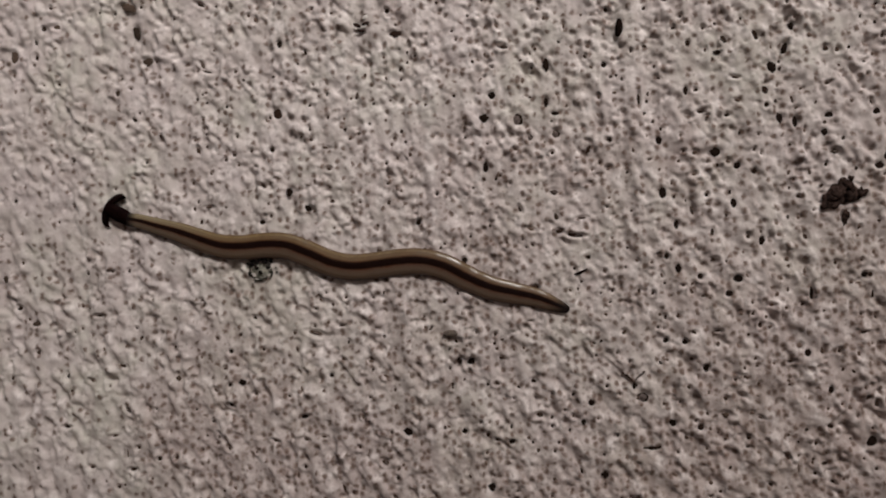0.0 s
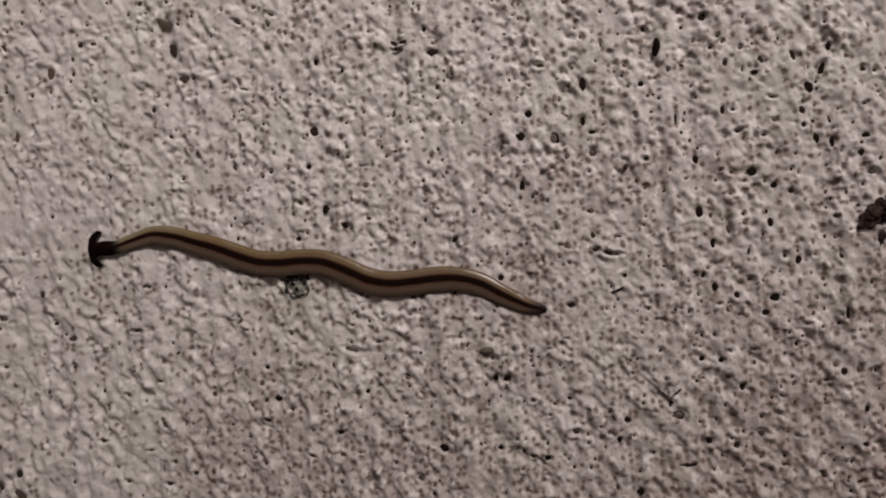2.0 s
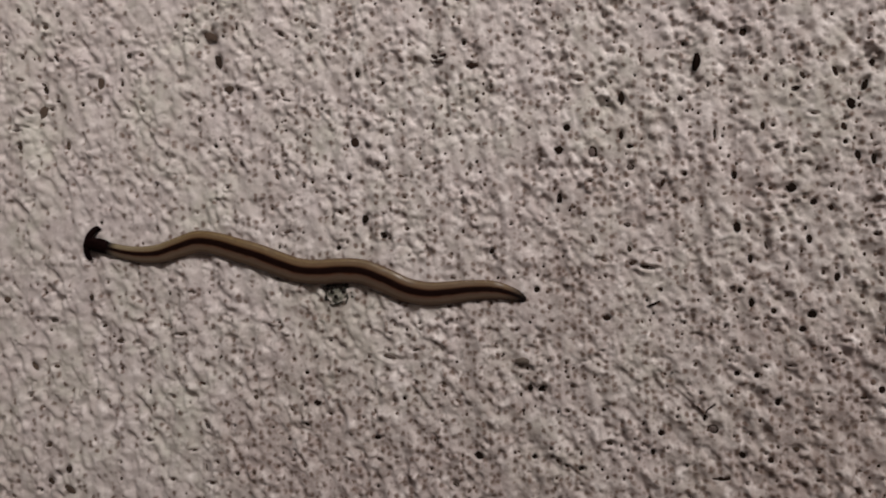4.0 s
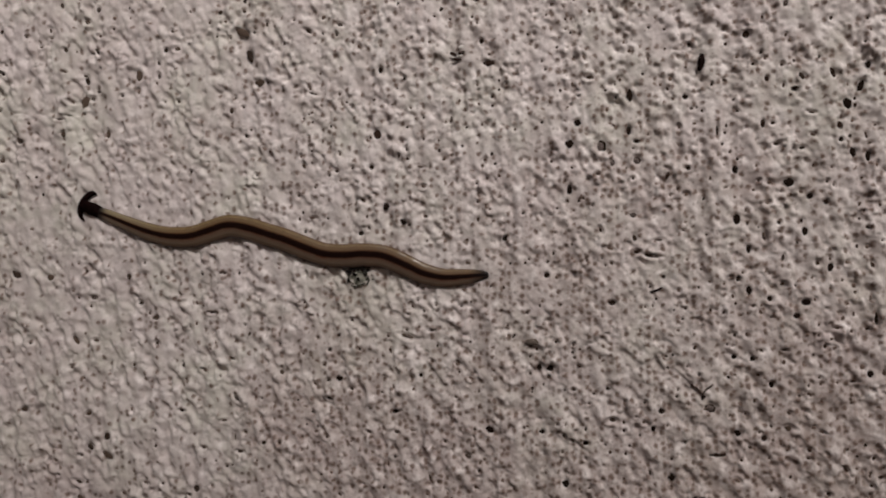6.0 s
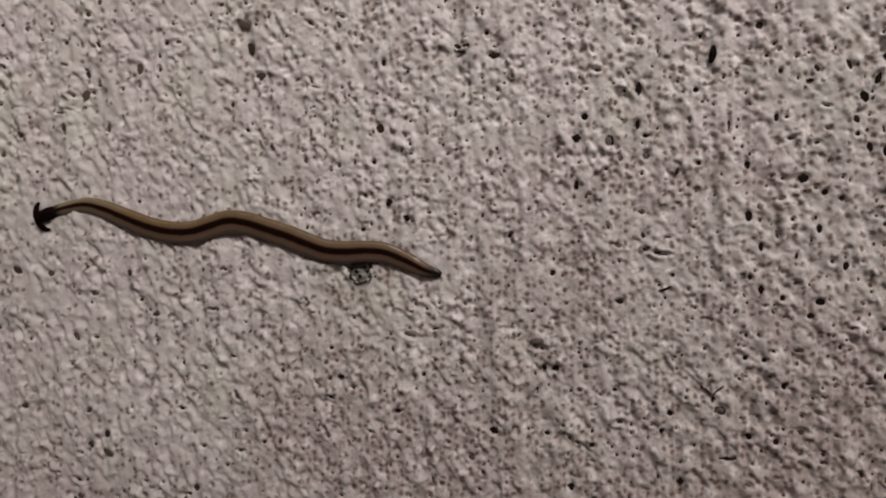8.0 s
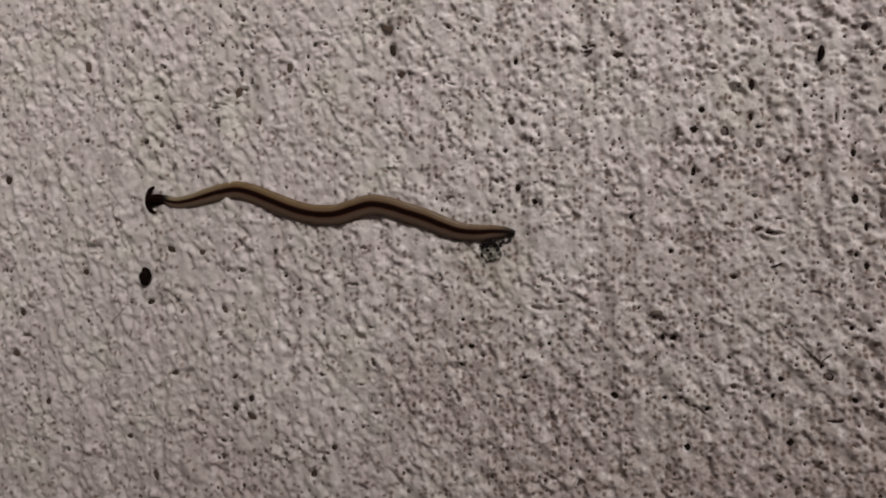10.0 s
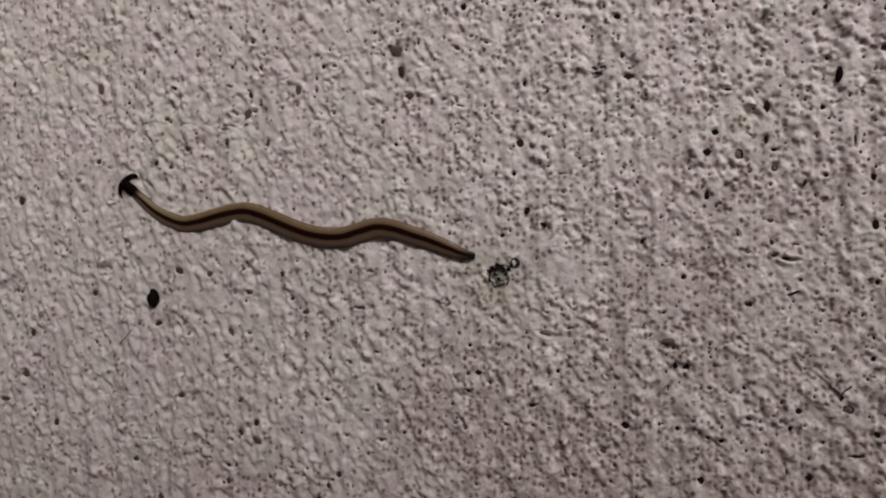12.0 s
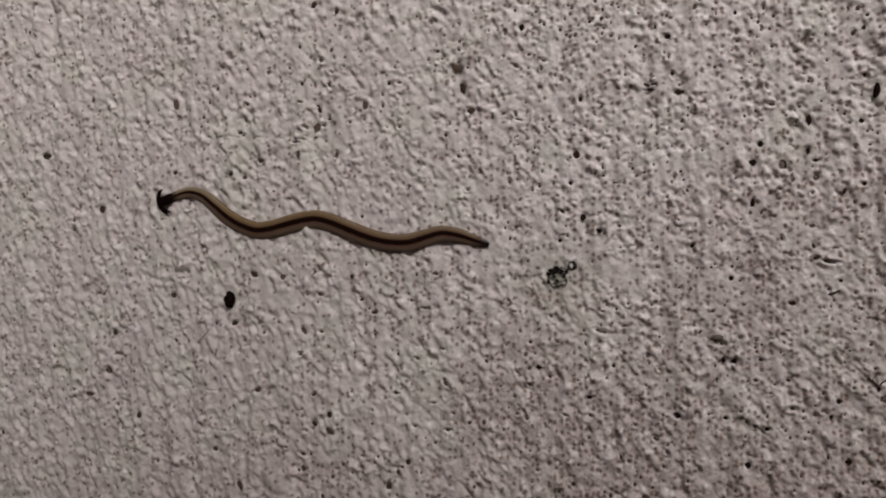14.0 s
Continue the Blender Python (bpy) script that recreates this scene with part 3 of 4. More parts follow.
pit(-109.6, 41.9, 1.1, 0.7); pit(-101.3, 44.9, 1.8, 1.4); pit(-98.3, 41.8, 1.2, 0.9); pit(-95.3, 43.1, 1.0, 0.9); pit(-112.1, 40.2, 1.2, 0.7)
pit(-99.2, 38.7, 1.0, 2.5, 35); pit(-102.3, 33.9, 2.0, 0.9, -25); pit(-99.3, 30.4, 1.3, 0.8); pit(-100.7, 29.0, 1.7, 1.2, -30); pit(-105.1, 28.4, 2.0, 0.9, -20)
pit(-106.5, 34.7, 1.2, 0.7); pit(-108.3, 25.0, 2.9, 0.7, -5); pit(-102.7, 25.9, 0.8, 0.6); pit(-115.4, 24.3, 1.1, 1.4, 20); pit(-85.3, 33.0, 1.1, 1.7)
pit(-90.0, 30.0, 1.1, 1.5); pit(-80.9, 38.4, 2.0, 1.2); pit(-93.6, 29.3, 1.0, 0.9); pit(-84.1, 27.8, 1.0, 0.8); pit(-81.0, 27.7, 1.2, 0.9, -40)
pit(-82.1, 42.0, 1.0, 1.1, 25); pit(-85.3, 35.8, 0.9, 1.6, 20); pit(-70.4, 43.4, 1.2, 1.0); pit(-68.6, 28.0, 0.8, 1.1); pit(-52.8, 40.4, 2.3, 0.9, -25)
pit(-46.5, 41.5, 2.0, 1.0, -20); pit(-43.8, 37.8, 1.1, 0.9); pit(-42.6, 37.0, 0.9, 1.6); pit(-46.6, 28.0, 1.1, 1.0, -30); pit(-52.1, 28.3, 2.8, 0.8, -15)
pit(-52.9, 29.4, 0.8, 2.0, 35); pit(-61.5, 42.3, 0.9, 1.3); pit(-55.7, 42.7, 0.8, 0.8); pit(-61.6, 30.8, 0.7, 0.9); pit(-66.9, 26.1, 1.0, 0.7)
pit(-32.1, 38.0, 0.9, 0.7); pit(-32.4, 24.8, 0.8, 0.8); pit(-36.0, 25.5, 0.7, 0.6); pit(-46.7, 16.2, 0.7, 1.0); pit(-49.0, 12.1, 0.9, 0.9)
pit(-47.3, 12.9, 1.0, 1.0); pit(-33.1, 15.0, 1.1, 0.9); pit(-33.3, 16.9, 0.7, 1.3, 15); pit(-64.2, 12.4, 0.8, 1.0); pit(-42.2, 7.1, 1.4, 0.8, -30)
pit(-33.9, 6.8, 1.3, 0.5, -15); pit(-54.2, 14.1, 1.0, 2.0, 20); pit(-52.5, 3.7, 2.1, 0.7); pit(-40.9, 1.7, 0.9, 1.1); pit(-55.4, 8.1, 0.9, 1.3)
pit(-30.6, 13.5, 2.2, 0.7, -15); pit(-30.0, 9.6, 1.4, 1.0); pit(-102.7, -7.1, 1.2, 1.4); pit(-104.8, -12.8, 1.1, 1.2); pit(-101.1, -12.7, 2.1, 1.1)
pit(-90.5, -13.7, 1.5, 1.2); pit(-101.0, -21.8, 1.8, 1.1); pit(-86.8, -22.0, 1.4, 1.3); pit(-93.1, -19.5, 1.0, 0.6); pit(-106.4, -27.5, 1.6, 1.1, 20)
pit(-103.8, -29.8, 0.9, 0.7); pit(-74.2, -15.4, 2.2, 0.7); pit(-77.8, -13.5, 1.0, 1.4); pit(-79.4, -18.4, 0.7, 1.0); pit(-71.4, -7.4, 1.2, 0.7)
pit(-76.2, -27.4, 1.5, 0.9, -30); pit(-80.5, -29.3, 1.1, 0.8); pit(-81.1, -26.5, 1.0, 1.8); pit(-70.0, -24.7, 2.1, 0.9, -20); pit(-72.8, -28.5, 0.6, 1.0)
pit(-73.6, -21.7, 0.9, 1.6); pit(-67.3, -17.9, 1.0, 0.7, -30); pit(-48.1, -24.9, 1.5, 1.2); pit(-50.4, -25.5, 1.0, 1.0); pit(-44.7, -30.2, 1.5, 1.0)
pit(-52.2, -29.4, 1.0, 1.4, 35); pit(-49.3, -32.1, 1.6, 0.8, -30); pit(-32.3, -13.6, 0.9, 1.3, 20); pit(-30.1, -14.4, 1.3, 1.0); pit(-27.7, -13.3, 0.8, 0.9)
pit(-33.2, -15.2, 0.9, 0.6); pit(-44.6, -16.5, 1.1, 1.1); pit(-31.0, -17.6, 1.0, 0.9); pit(-33.4, -19.5, 3.3, 1.2, -15); pit(-28.5, -18.3, 1.9, 0.6)
pit(-36.8, -22.3, 0.9, 1.8, 20); pit(-28.5, -24.2, 1.4, 0.8, -30); pit(-23.4, -24.6, 1.6, 1.0, -25); pit(-20.9, -27.2, 1.6, 1.0, -25); pit(-47.3, -19.6, 0.7, 0.7)
pit(-38.5, -30.6, 1.1, 0.7, -25); pit(-36.2, -29.4, 0.8, 2.1, 15); pit(-23.8, -31.0, 0.9, 0.8); pit(-92.7, -36.0, 1.0, 1.6, 15); pit(-102.4, -44.4, 1.6, 2.1, 35)
pit(-106.9, -56.3, 1.3, 1.0, -25); pit(-92.4, -55.6, 1.2, 0.9); pit(-89.8, -55.5, 1.0, 0.8); pit(-89.7, -51.3, 1.9, 0.9, -10); pit(-105.5, -52.1, 2.7, 1.1, -15)
pit(-110.8, -47.8, 1.1, 0.8); pit(-104.7, -46.3, 1.1, 1.0); pit(-110.2, -50.8, 1.1, 0.7); pit(-76.4, -43.3, 1.5, 0.9); pit(-68.4, -43.7, 1.9, 0.9)
pit(-71.5, -47.0, 1.1, 0.9); pit(-73.9, -46.0, 0.7, 0.7); pit(-74.8, -51.0, 0.9, 0.8); pit(-67.1, -39.6, 1.0, 0.9); pit(-72.0, -37.6, 1.7, 0.8, 10)
pit(-81.3, -35.9, 1.9, 0.8); pit(-69.2, -32.9, 0.9, 2.2, 40); pit(-69.6, -40.9, 0.7, 2.2, 5); pit(-38.3, -49.5, 0.8, 1.0); pit(-37.4, -44.7, 0.8, 1.9)
pit(-47.4, -51.5, 1.4, 1.0); pit(-49.2, -47.1, 1.2, 1.0, -20); pit(-59.9, -41.5, 1.0, 1.0); pit(-55.2, -40.2, 0.7, 0.7); pit(-33.5, -50.7, 0.7, 0.9)
pit(-29.6, -50.3, 1.0, 1.5, 15); pit(-25.6, -50.0, 0.7, 1.5); pit(-21.5, -42.5, 1.6, 1.3, -30); pit(-20.4, -38.6, 0.6, 0.6); pit(-20.2, -37.3, 0.9, 1.1)
pit(-26.0, -39.8, 1.0, 0.9); pit(-25.2, -34.3, 0.8, 1.8, 10); pit(-27.4, -47.9, 0.9, 0.9); pit(-29.1, -47.0, 0.8, 2.1, 15); pit(-19.9, -48.5, 1.5, 1.0, -30)
pit(-35.7, -38.3, 1.6, 0.9, -25); pit(-41.3, -38.6, 1.7, 0.8, -20); pit(-52.8, -35.0, 1.1, 1.0); pit(-52.2, -38.9, 1.4, 0.9); pit(-32.4, -37.9, 1.7, 0.8, -15)
ring_pore(3.6, 16.6, 2.3, 3.0)
ring_pore(5.7, 13.4, 1.4, 1.8)
ring_pore(10.1, 13.8, 1.7, 1.9)
crater(-38.9, 1.1, 2.1, 1.8, 0, 0.28, 0.12)
crater(-10.9, -13.0, 1.6, 1.4, 0, 0.28, 0.12)
crater(-14.0, -15.4, 1.7, 1.7, 0, 0.28, 0.12)
crater(-43.7, -16.8, 1.4, 1.6, 0, 0.28, 0.12)
crater(-17.4, -41.0, 1.6, 1.5, 0, 0.28, 0.12)
ring_pore(23.2, -31.4, 2.4, 2.0)


def crease(points, wide, depth):
    """A line sunk into the plaster through a few places."""
    for (xa, za), (xb, zb) in zip(points, points[1:]):
        long = math.hypot(xb - xa, zb - za)
        turn = math.degrees(math.atan2(zb - za, xb - xa))
        for i in range(int(long / 0.5)):
            f = i * 0.5 / long
            x, z = xa + (xb - xa) * f, za + (zb - za) * f
            stray = 0.35 * noise.noise((x * 0.4, z * 0.4, 3.0))
            crater(x - stray * math.sin(radians(turn)), z + stray * math.cos(radians(turn)), 1.0, wide, turn, depth, 0.02)


crease([(16.6, -24.6), (18.6, -26.4), (20.2, -28.4), (21.9, -29.9)], 0.7, 0.25)
crease([(-128.8, -34.0), (-128.4, -41.0), (-128.5, -47.8), (-115.0, -46.9)], 0.45, 0.14)
crease([(-141.0, -37.1), (-129.0, -37.9)], 0.45, 0.14)
crease([(-128.8, 27.0), (-116.0, 26.3), (-103.0, 25.2)], 0.45, 0.14)

# small pinholes, far denser on the pitted side
rng = np.random.default_rng(11)
MARKED = [(o[0], o[1]) for o in PORES + PINS]
CLUSTER = np.clip(0.6 + 0.35 * field(8, 9, 9) - 0.35 * field(4, 4.2, 26.0, 2), 0, 1.6)     # more of them in the grooves
for px, pz, chance, size in zip(rng.uniform(X0 + 8, X1 - 4, 14000), rng.uniform(Z0 + 5, Z1 - 5, 14000), rng.random(14000), rng.random(14000)):
    k, i = int((pz - Z0) / STEP), int((px - X0) / STEP)
    if -124 < px < 63 and -51 < pz < 40 and size > 0.45:      # the larger ones there are set above
        continue
    if any(abs(px - x) < 1.1 and abs(pz - z) < 1.1 for x, z in MARKED):
        continue
    if chance < (0.03 + 0.36 * PITTED[k, i]) * (0.25 + CLUSTER[k, i] ** 1.5):
        d = 0.60 + 0.45 * size ** 2.0
        tall = d * (0.9 + 0.5 * rng.random())
        PINS.append((px, pz, d, tall, float(rng.uniform(-30, 30)), crater(px, pz, d * 1.25, tall * 1.25, 0, 0.16 + 0.14 * d, 0.07)))

edge = np.minimum.reduce([GX - X0, X1 - GX, GZ - Z0, Z1 - GZ])
HEIGHT *= np.clip(edge / 4, 0, 1)


def wall():
    """The plastered wall: its modelled face, the plain face round it, and its back."""
    left, right, top, thick = -2.2, 2.0, 2.7, 0.2
    face = np.stack([GX * MM, -HEIGHT * MM, BASE + GZ * MM], -1).reshape(-1, 3)
    gx1, gz1 = GX[0, -1], GZ[-1, 0]
    inner = [(X0 * MM, BASE + Z0 * MM), (gx1 * MM, BASE + Z0 * MM), (gx1 * MM, BASE + gz1 * MM), (X0 * MM, BASE + gz1 * MM)]
    outer = [(left, 0), (right, 0), (right, top), (left, top)]
    extra = [(x, 0, z) for x, z in inner + outer] + [(x, thick, z) for x, z in outer]
    n = NX * NZ
    k = np.arange(n).reshape(NZ, NX)
    quads = np.stack([k[:-1, :-1], k[:-1, 1:], k[1:, 1:], k[1:, :-1]], -1).reshape(-1, 4)
    more = []
    for a in range(4):
        b = (a + 1) % 4
        more.append((n + 4 + a, n + 4 + b, n + b, n + a))
        more.append((n + 4 + b, n + 4 + a, n + 8 + a, n + 8 + b))
    more.append((n + 11, n + 10, n + 9, n + 8))
    quads = np.concatenate([quads, np.array(more)]).astype(np.int32)
    verts = np.concatenate([face, np.array(extra)]).astype(np.float32)
    mesh = bpy.data.meshes.new("wall")
    mesh.vertices.add(len(verts))
    mesh.vertices.foreach_set("co", verts.ravel())
    mesh.loops.add(quads.size)
    mesh.loops.foreach_set("vertex_index", quads.ravel())
    mesh.polygons.add(len(quads))
    mesh.polygons.foreach_set("loop_start", np.arange(0, quads.size, 4, dtype=np.int32))
    smooth = np.ones(len(quads), bool)
    smooth[-len(more):] = False
    mesh.polygons.foreach_set("use_smooth", smooth)
    mesh.update(calc_edges=True)
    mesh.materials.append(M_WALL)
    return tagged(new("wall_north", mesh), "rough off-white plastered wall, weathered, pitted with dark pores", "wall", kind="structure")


WALL = wall()


def ground():
    bm = bmesh.new()
    bmesh.ops.create_grid(bm, x_segments=40, y_segments=40, size=150)
    return tagged(part("ground", bm, M_GROUND, smooth=False), "plain grey concrete ground at the foot of the wall", "ground", kind="structure")


def shade_wall():
    """An unseen plain wall behind the camera, added to clip the sun lower down."""
    bm = bmesh.new()
    bmesh.ops.create_cube(bm, size=1.0)
    for v in bm.verts:
        v.co = Vector((v.co.x * 4.2 - 0.1, v.co.y * 0.2 - 1.1, (v.co.z + 0.5) * SHADE_TOP))
        if v.co.z > 1:
            v.co.z += 0.05 * (v.co.x - 0.5)
    bmesh.ops.bevel(bm, geom=bm.edges[:], offset=0.01, segments=2, affect="EDGES")
    return tagged(part("wall_south", bm, M_WALL, smooth=False), "plain unseen wall with a sloping top, added to shade the plastered wall", "wall", kind="structure")


SHADE_TOP = 2.141
ground()
shade_wall()


def plug_rings(rnd, sides=11, low=0.68):
    """Radii of a ragged little plug, and its points (x, y, out) of unit size."""
    rag = [rnd.uniform(low, 1.15) for _ in range(sides)]
    pts = [(0.0, 0.0, 0.05)]
    for k, lift in ((0.72, 0.05), (1.0, -0.03)):
        for i in range(sides):
            a = 2 * math.pi * i / sides
            pts.append((k * rag[i] * math.cos(a), k * rag[i] * math.sin(a), lift))
    faces = []
    for i in range(sides):
        j = (i + 1) % sides
        faces.append((0, 1 + i, 1 + j))
        faces.append((1 + i, 1 + sides + i, 1 + sides + j, 1 + j))
    return pts, faces


def pores():
    """Each larger pore's dark plug is a piece of the wall; the pinholes are one part."""
    rnd = random.Random(5)
    shapes = []
    for _ in range(7):
        pts, faces = plug_rings(rnd)
        mesh = bpy.data.meshes.new("pore")
        mesh.from_pydata([(x, y, o) for x, y, o in pts], [], faces)
        mesh.polygons.foreach_set("use_smooth", [True] * len(faces))
        mesh.materials.append(M_DIRT_SHADE)
        shapes.append(mesh)
    brown = [mesh.copy() for mesh in shapes]
    for mesh in brown:
        mesh.name = "pit"
        mesh.materials[0] = M_PIT
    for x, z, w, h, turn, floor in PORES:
        ob = new("pore", rnd.choice(brown if x < -55 else shapes))      # shallower on the smoother side: less dirt and painted shade
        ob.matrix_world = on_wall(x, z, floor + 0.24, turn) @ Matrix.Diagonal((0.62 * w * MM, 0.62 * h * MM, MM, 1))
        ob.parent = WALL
    pts, faces = plug_rings(rnd, 14, 0.95)
    grains = bpy.data.meshes.new("grain")
    grains.from_pydata(pts, [], faces)
    grains.polygons.foreach_set("use_smooth", [True] * len(faces))
    grains.materials.append(M_SMEAR)
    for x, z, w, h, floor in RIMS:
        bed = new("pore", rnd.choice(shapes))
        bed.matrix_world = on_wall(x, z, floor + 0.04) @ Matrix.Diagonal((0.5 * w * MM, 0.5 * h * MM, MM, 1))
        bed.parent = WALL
        ob = new("grain", grains)
        ob.matrix_world = on_wall(x - 0.05 * w, z - 0.06 * h, floor + 0.10) @ Matrix.Diagonal((0.28 * w * MM, 0.31 * h * MM, 3.0 * MM, 1))
        ob.parent = WALL
    PINS.sort(key=lambda o: -o[2] * o[3])
    for i, (x, z, w, h, turn, floor) in enumerate(PINS[:160]):
        ob = new("pit", random.Random(round(100 * x)).choice(brown))
        ob.matrix_world = on_wall(x, z, floor + 0.13, turn) @ Matrix.Diagonal((w / 2 * MM, h / 2 * MM, MM, 1))
        ob.parent = WALL
        if i % 3 == 0:      # some pits hold a grain
            ob = new("grain", grains)
            ob.matrix_world = on_wall(x + 0.04 * w, z - 0.06 * h, floor + 0.17, turn) @ Matrix.Diagonal((0.27 * w * MM, 0.25 * h * MM, 2.4 * MM, 1))
            ob.parent = WALL
    verts, faces = [], []
    for x, z, w, h, turn, floor in PINS[160:]:
        pts, fs = plug_rings(rnd, 7, 0.55)
        m = on_wall(x, z, floor + (0.13 if w > 0.5 else 0.05), turn) @ Matrix.Diagonal((w / 2 * MM, h / 2 * MM, MM, 1))
        faces += [tuple(len(verts) + i for i in f) for f in fs]
        verts += [m @ Vector(p) for p in pts]
    mesh = bpy.data.meshes.new("pinholes")
    mesh.from_pydata(verts, [], faces)
    mesh.polygons.foreach_set("use_smooth", [True] * len(faces))
    mesh.materials.append(M_PIN)
    ob = tagged(new("pinholes", mesh), "many tiny dark pinholes", kind="stuff")
    ob.parent = WALL


# ---- the worm ----
# seconds, x of the neck, x of the tail's tip
PACE = [(0, -67.8, 11.1), (1.5, -74.8, 3.8), (3, -83.6, -4.1), (6.5, -101.5, -19.7), (8, -109.6, -27.3), (11, -126.8, -43.6), (12.5, -134.0, -50.8), (14, -142.8, -59.0)]
# seconds, heading of the head in degrees from the wall's right
HEADING = [(0, 148), (0.5, 174), (1, 196), (1.5, 208), (2, 182), (2.5, 172), (3, 172), (3.5, 160), (4.5, 165), (5.5, 166), (6, 153), (6.5, 171), (7, 177), (7.5, 192), (8, 200), (8.5, 192),
           (9.5, 195), (10.8, 160), (11.5, 155), (12, 138), (12.5, 134), (13, 158), (13.5, 177), (14, 202)]
SEGMENTS, LENGTH = 220, 89.0
TIMES = [0.5 * i for i in range(29)]


def track(s):
    return float(np.interp(s, ts, tx)), float(np.interp(s, ts, tz))


def along(t):
    """The stretches along the track of neck and tail at a time."""
    when, neck, tail = zip(*PACE)
    at = lambda xs: float(np.interp(-np.interp(t, when, xs), -tx, ts))
    return at(neck), at(tail)


def half_width(v):
    """Half the body's width (mm), v mm behind the neck."""
    return float(np.interp(v, (0, 2, 6, 12, 20, 32, 55, 68, 76, 82, 85, 87, 88.3, 89, 89.9), (1.25, 1.38, 1.6, 1.95, 2.25, 2.42, 2.45, 2.36, 2.12, 1.8, 1.5, 1.2, 0.9, 0.62, 0.25)))


def body_segment(index, worm):
    """One short length of the body: a flat-soled dome, with a narrower collar that tucks under the next."""
    step = LENGTH / SEGMENTS
    bm = bmesh.new()
    layer = bm.loops.layers.uv.new("body")
    sides, uvs = 15, {}

    def station(x, v, scale):
        hw = half_width(v) * scale
        tall = (0.24 + 0.38 * half_width(v)) * scale
        out = []
        for k in range(sides):
            a = math.pi * k / (sides - 1)
            y = hw * math.cos(a) * (1 if 0 < k < sides - 1 else 0.93)
            z = tall * math.sin(a) ** 0.80 - (0.4 if k in (0, sides - 1) else 0.0)
            p = bm.verts.new((x * MM, y * MM, (z + 0.3) * MM))
            uvs[p] = (math.cos(a), v)
            out.append(p)
        return out

    v0 = index * step
    rows = [station(-0.52 * step, v0, 1.0), station(0.0, v0 + 0.5 * step, 0.999), station(0.52 * step, v0 + step, 0.998)]
    tuck = [station(0.5 * step, v0 + step, 0.99), station(1.05 * step, v0 + 1.5 * step + (0.6 if index == SEGMENTS - 1 else 0.0), 0.96)]
    for a, b in ((rows[0], rows[1]), (rows[1], rows[2]), (tuck[0], tuck[1])):
        for k in range(sides - 1):
            f = bm.faces.new((a[k], a[k + 1], b[k + 1], b[k]))
            for loop in f.loops:
                loop[layer].uv = uvs[loop.vert]
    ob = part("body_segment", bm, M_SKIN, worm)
    return ob


def head_part(worm):
    """The crescent head: a thin half-moon fan with tapering, drooping tips, on a short dark stalk. It looks along -x."""
    bm = bmesh.new()
    n, thick = 29, 0.42
    rings = []
    for i in range(n):
        a = radians(-82 + 164 * i / (n - 1))
        r = 3.5
        deep = 1.05 + 0.40 * max(math.cos(a), 0) ** 0.8
        front = (-r * math.cos(a) * 0.56 - 0.25, r * math.sin(a))
        back = (front[0] + deep, front[1] * (1 - 0.10 * deep))
        droop = -0.6 * (abs(math.sin(a)) ** 2)
        t = thick * (0.5 + 0.5 * max(math.cos(a), 0))
        mid = ((front[0] + back[0]) / 2, (front[1] + back[1]) / 2)
        ring = [(*front, droop - 0.25), (*mid, droop + t), (*back, droop + 0.1), (*mid, droop - t * 0.6 - 0.1)]
        rings.append([bm.verts.new((x * MM, y * MM, z * MM)) for x, y, z in ring])
    for a, b in zip(rings, rings[1:]):
        for k in range(4):
            bm.faces.new((a[k], a[(k + 1) % 4], b[(k + 1) % 4], b[k]))
    bm.faces.new(rings[0])
    bm.faces.new(rings[-1])
    stalk = []
    for x, hw, tall, lift in ((-1.9, 1.1, 0.3, 0.05), (-1.2, 1.15, 0.45, 0.05), (-0.2, 1.3, 0.65, 0.05), (0.9, 1.42, 0.8, 0.0), (2.0, 1.38, 0.85, -0.2), (3.3, 1.15, 0.75, -0.35)):
        stalk.append([bm.verts.new((x * MM, hw * math.cos(k * math.pi / 5) * MM, (lift + tall * math.sin(k * math.pi / 5)) * MM)) for k in range(10)])
    for a, b in zip(stalk, stalk[1:]):
        for k in range(10):
            bm.faces.new((a[k], a[(k + 1) % 10], b[(k + 1) % 10], b[k]))
    bm.faces.new(stalk[0])
    bm.faces.new(stalk[-1])
    ob = part("head", bm, M_HEAD, worm, "black half-moon head on a dark stalk")
    return ob


def worm():
    body = new("flatworm")
    tagged(body, "ochre hammerhead flatworm with a black back stripe, crawling on the wall", "flatworm")
    return body, head_part(body), [body_segment(i, body) for i in range(SEGMENTS)]


WORM, HEAD, BODY = worm()


# ---- small things on the wall ----
def lump(bm, x, y, z, rx, ry, rz, seed, rough=0.2, turn=0.0, level_=2):
    """A rough lump of half sizes rx, ry, rz (mm) at x, y, z (mm)."""
    made = bmesh.ops.create_icosphere(bm, subdivisions=level_, radius=1.0)["verts"]
    c, s = math.cos(radians(turn)), math.sin(radians(turn))
    for v in made:
        k = 1 + rough * noise.noise(v.co * 1.6 + Vector((seed * 7.3, seed * 3.1, seed)))
        px_, py_, pz_ = v.co.x * rx * k, v.co.y * ry * k, v.co.z * rz * k
        v.co = Vector(((x + c * px_ - s * py_) * MM, (y + s * px_ + c * py_) * MM, (z + pz_) * MM))


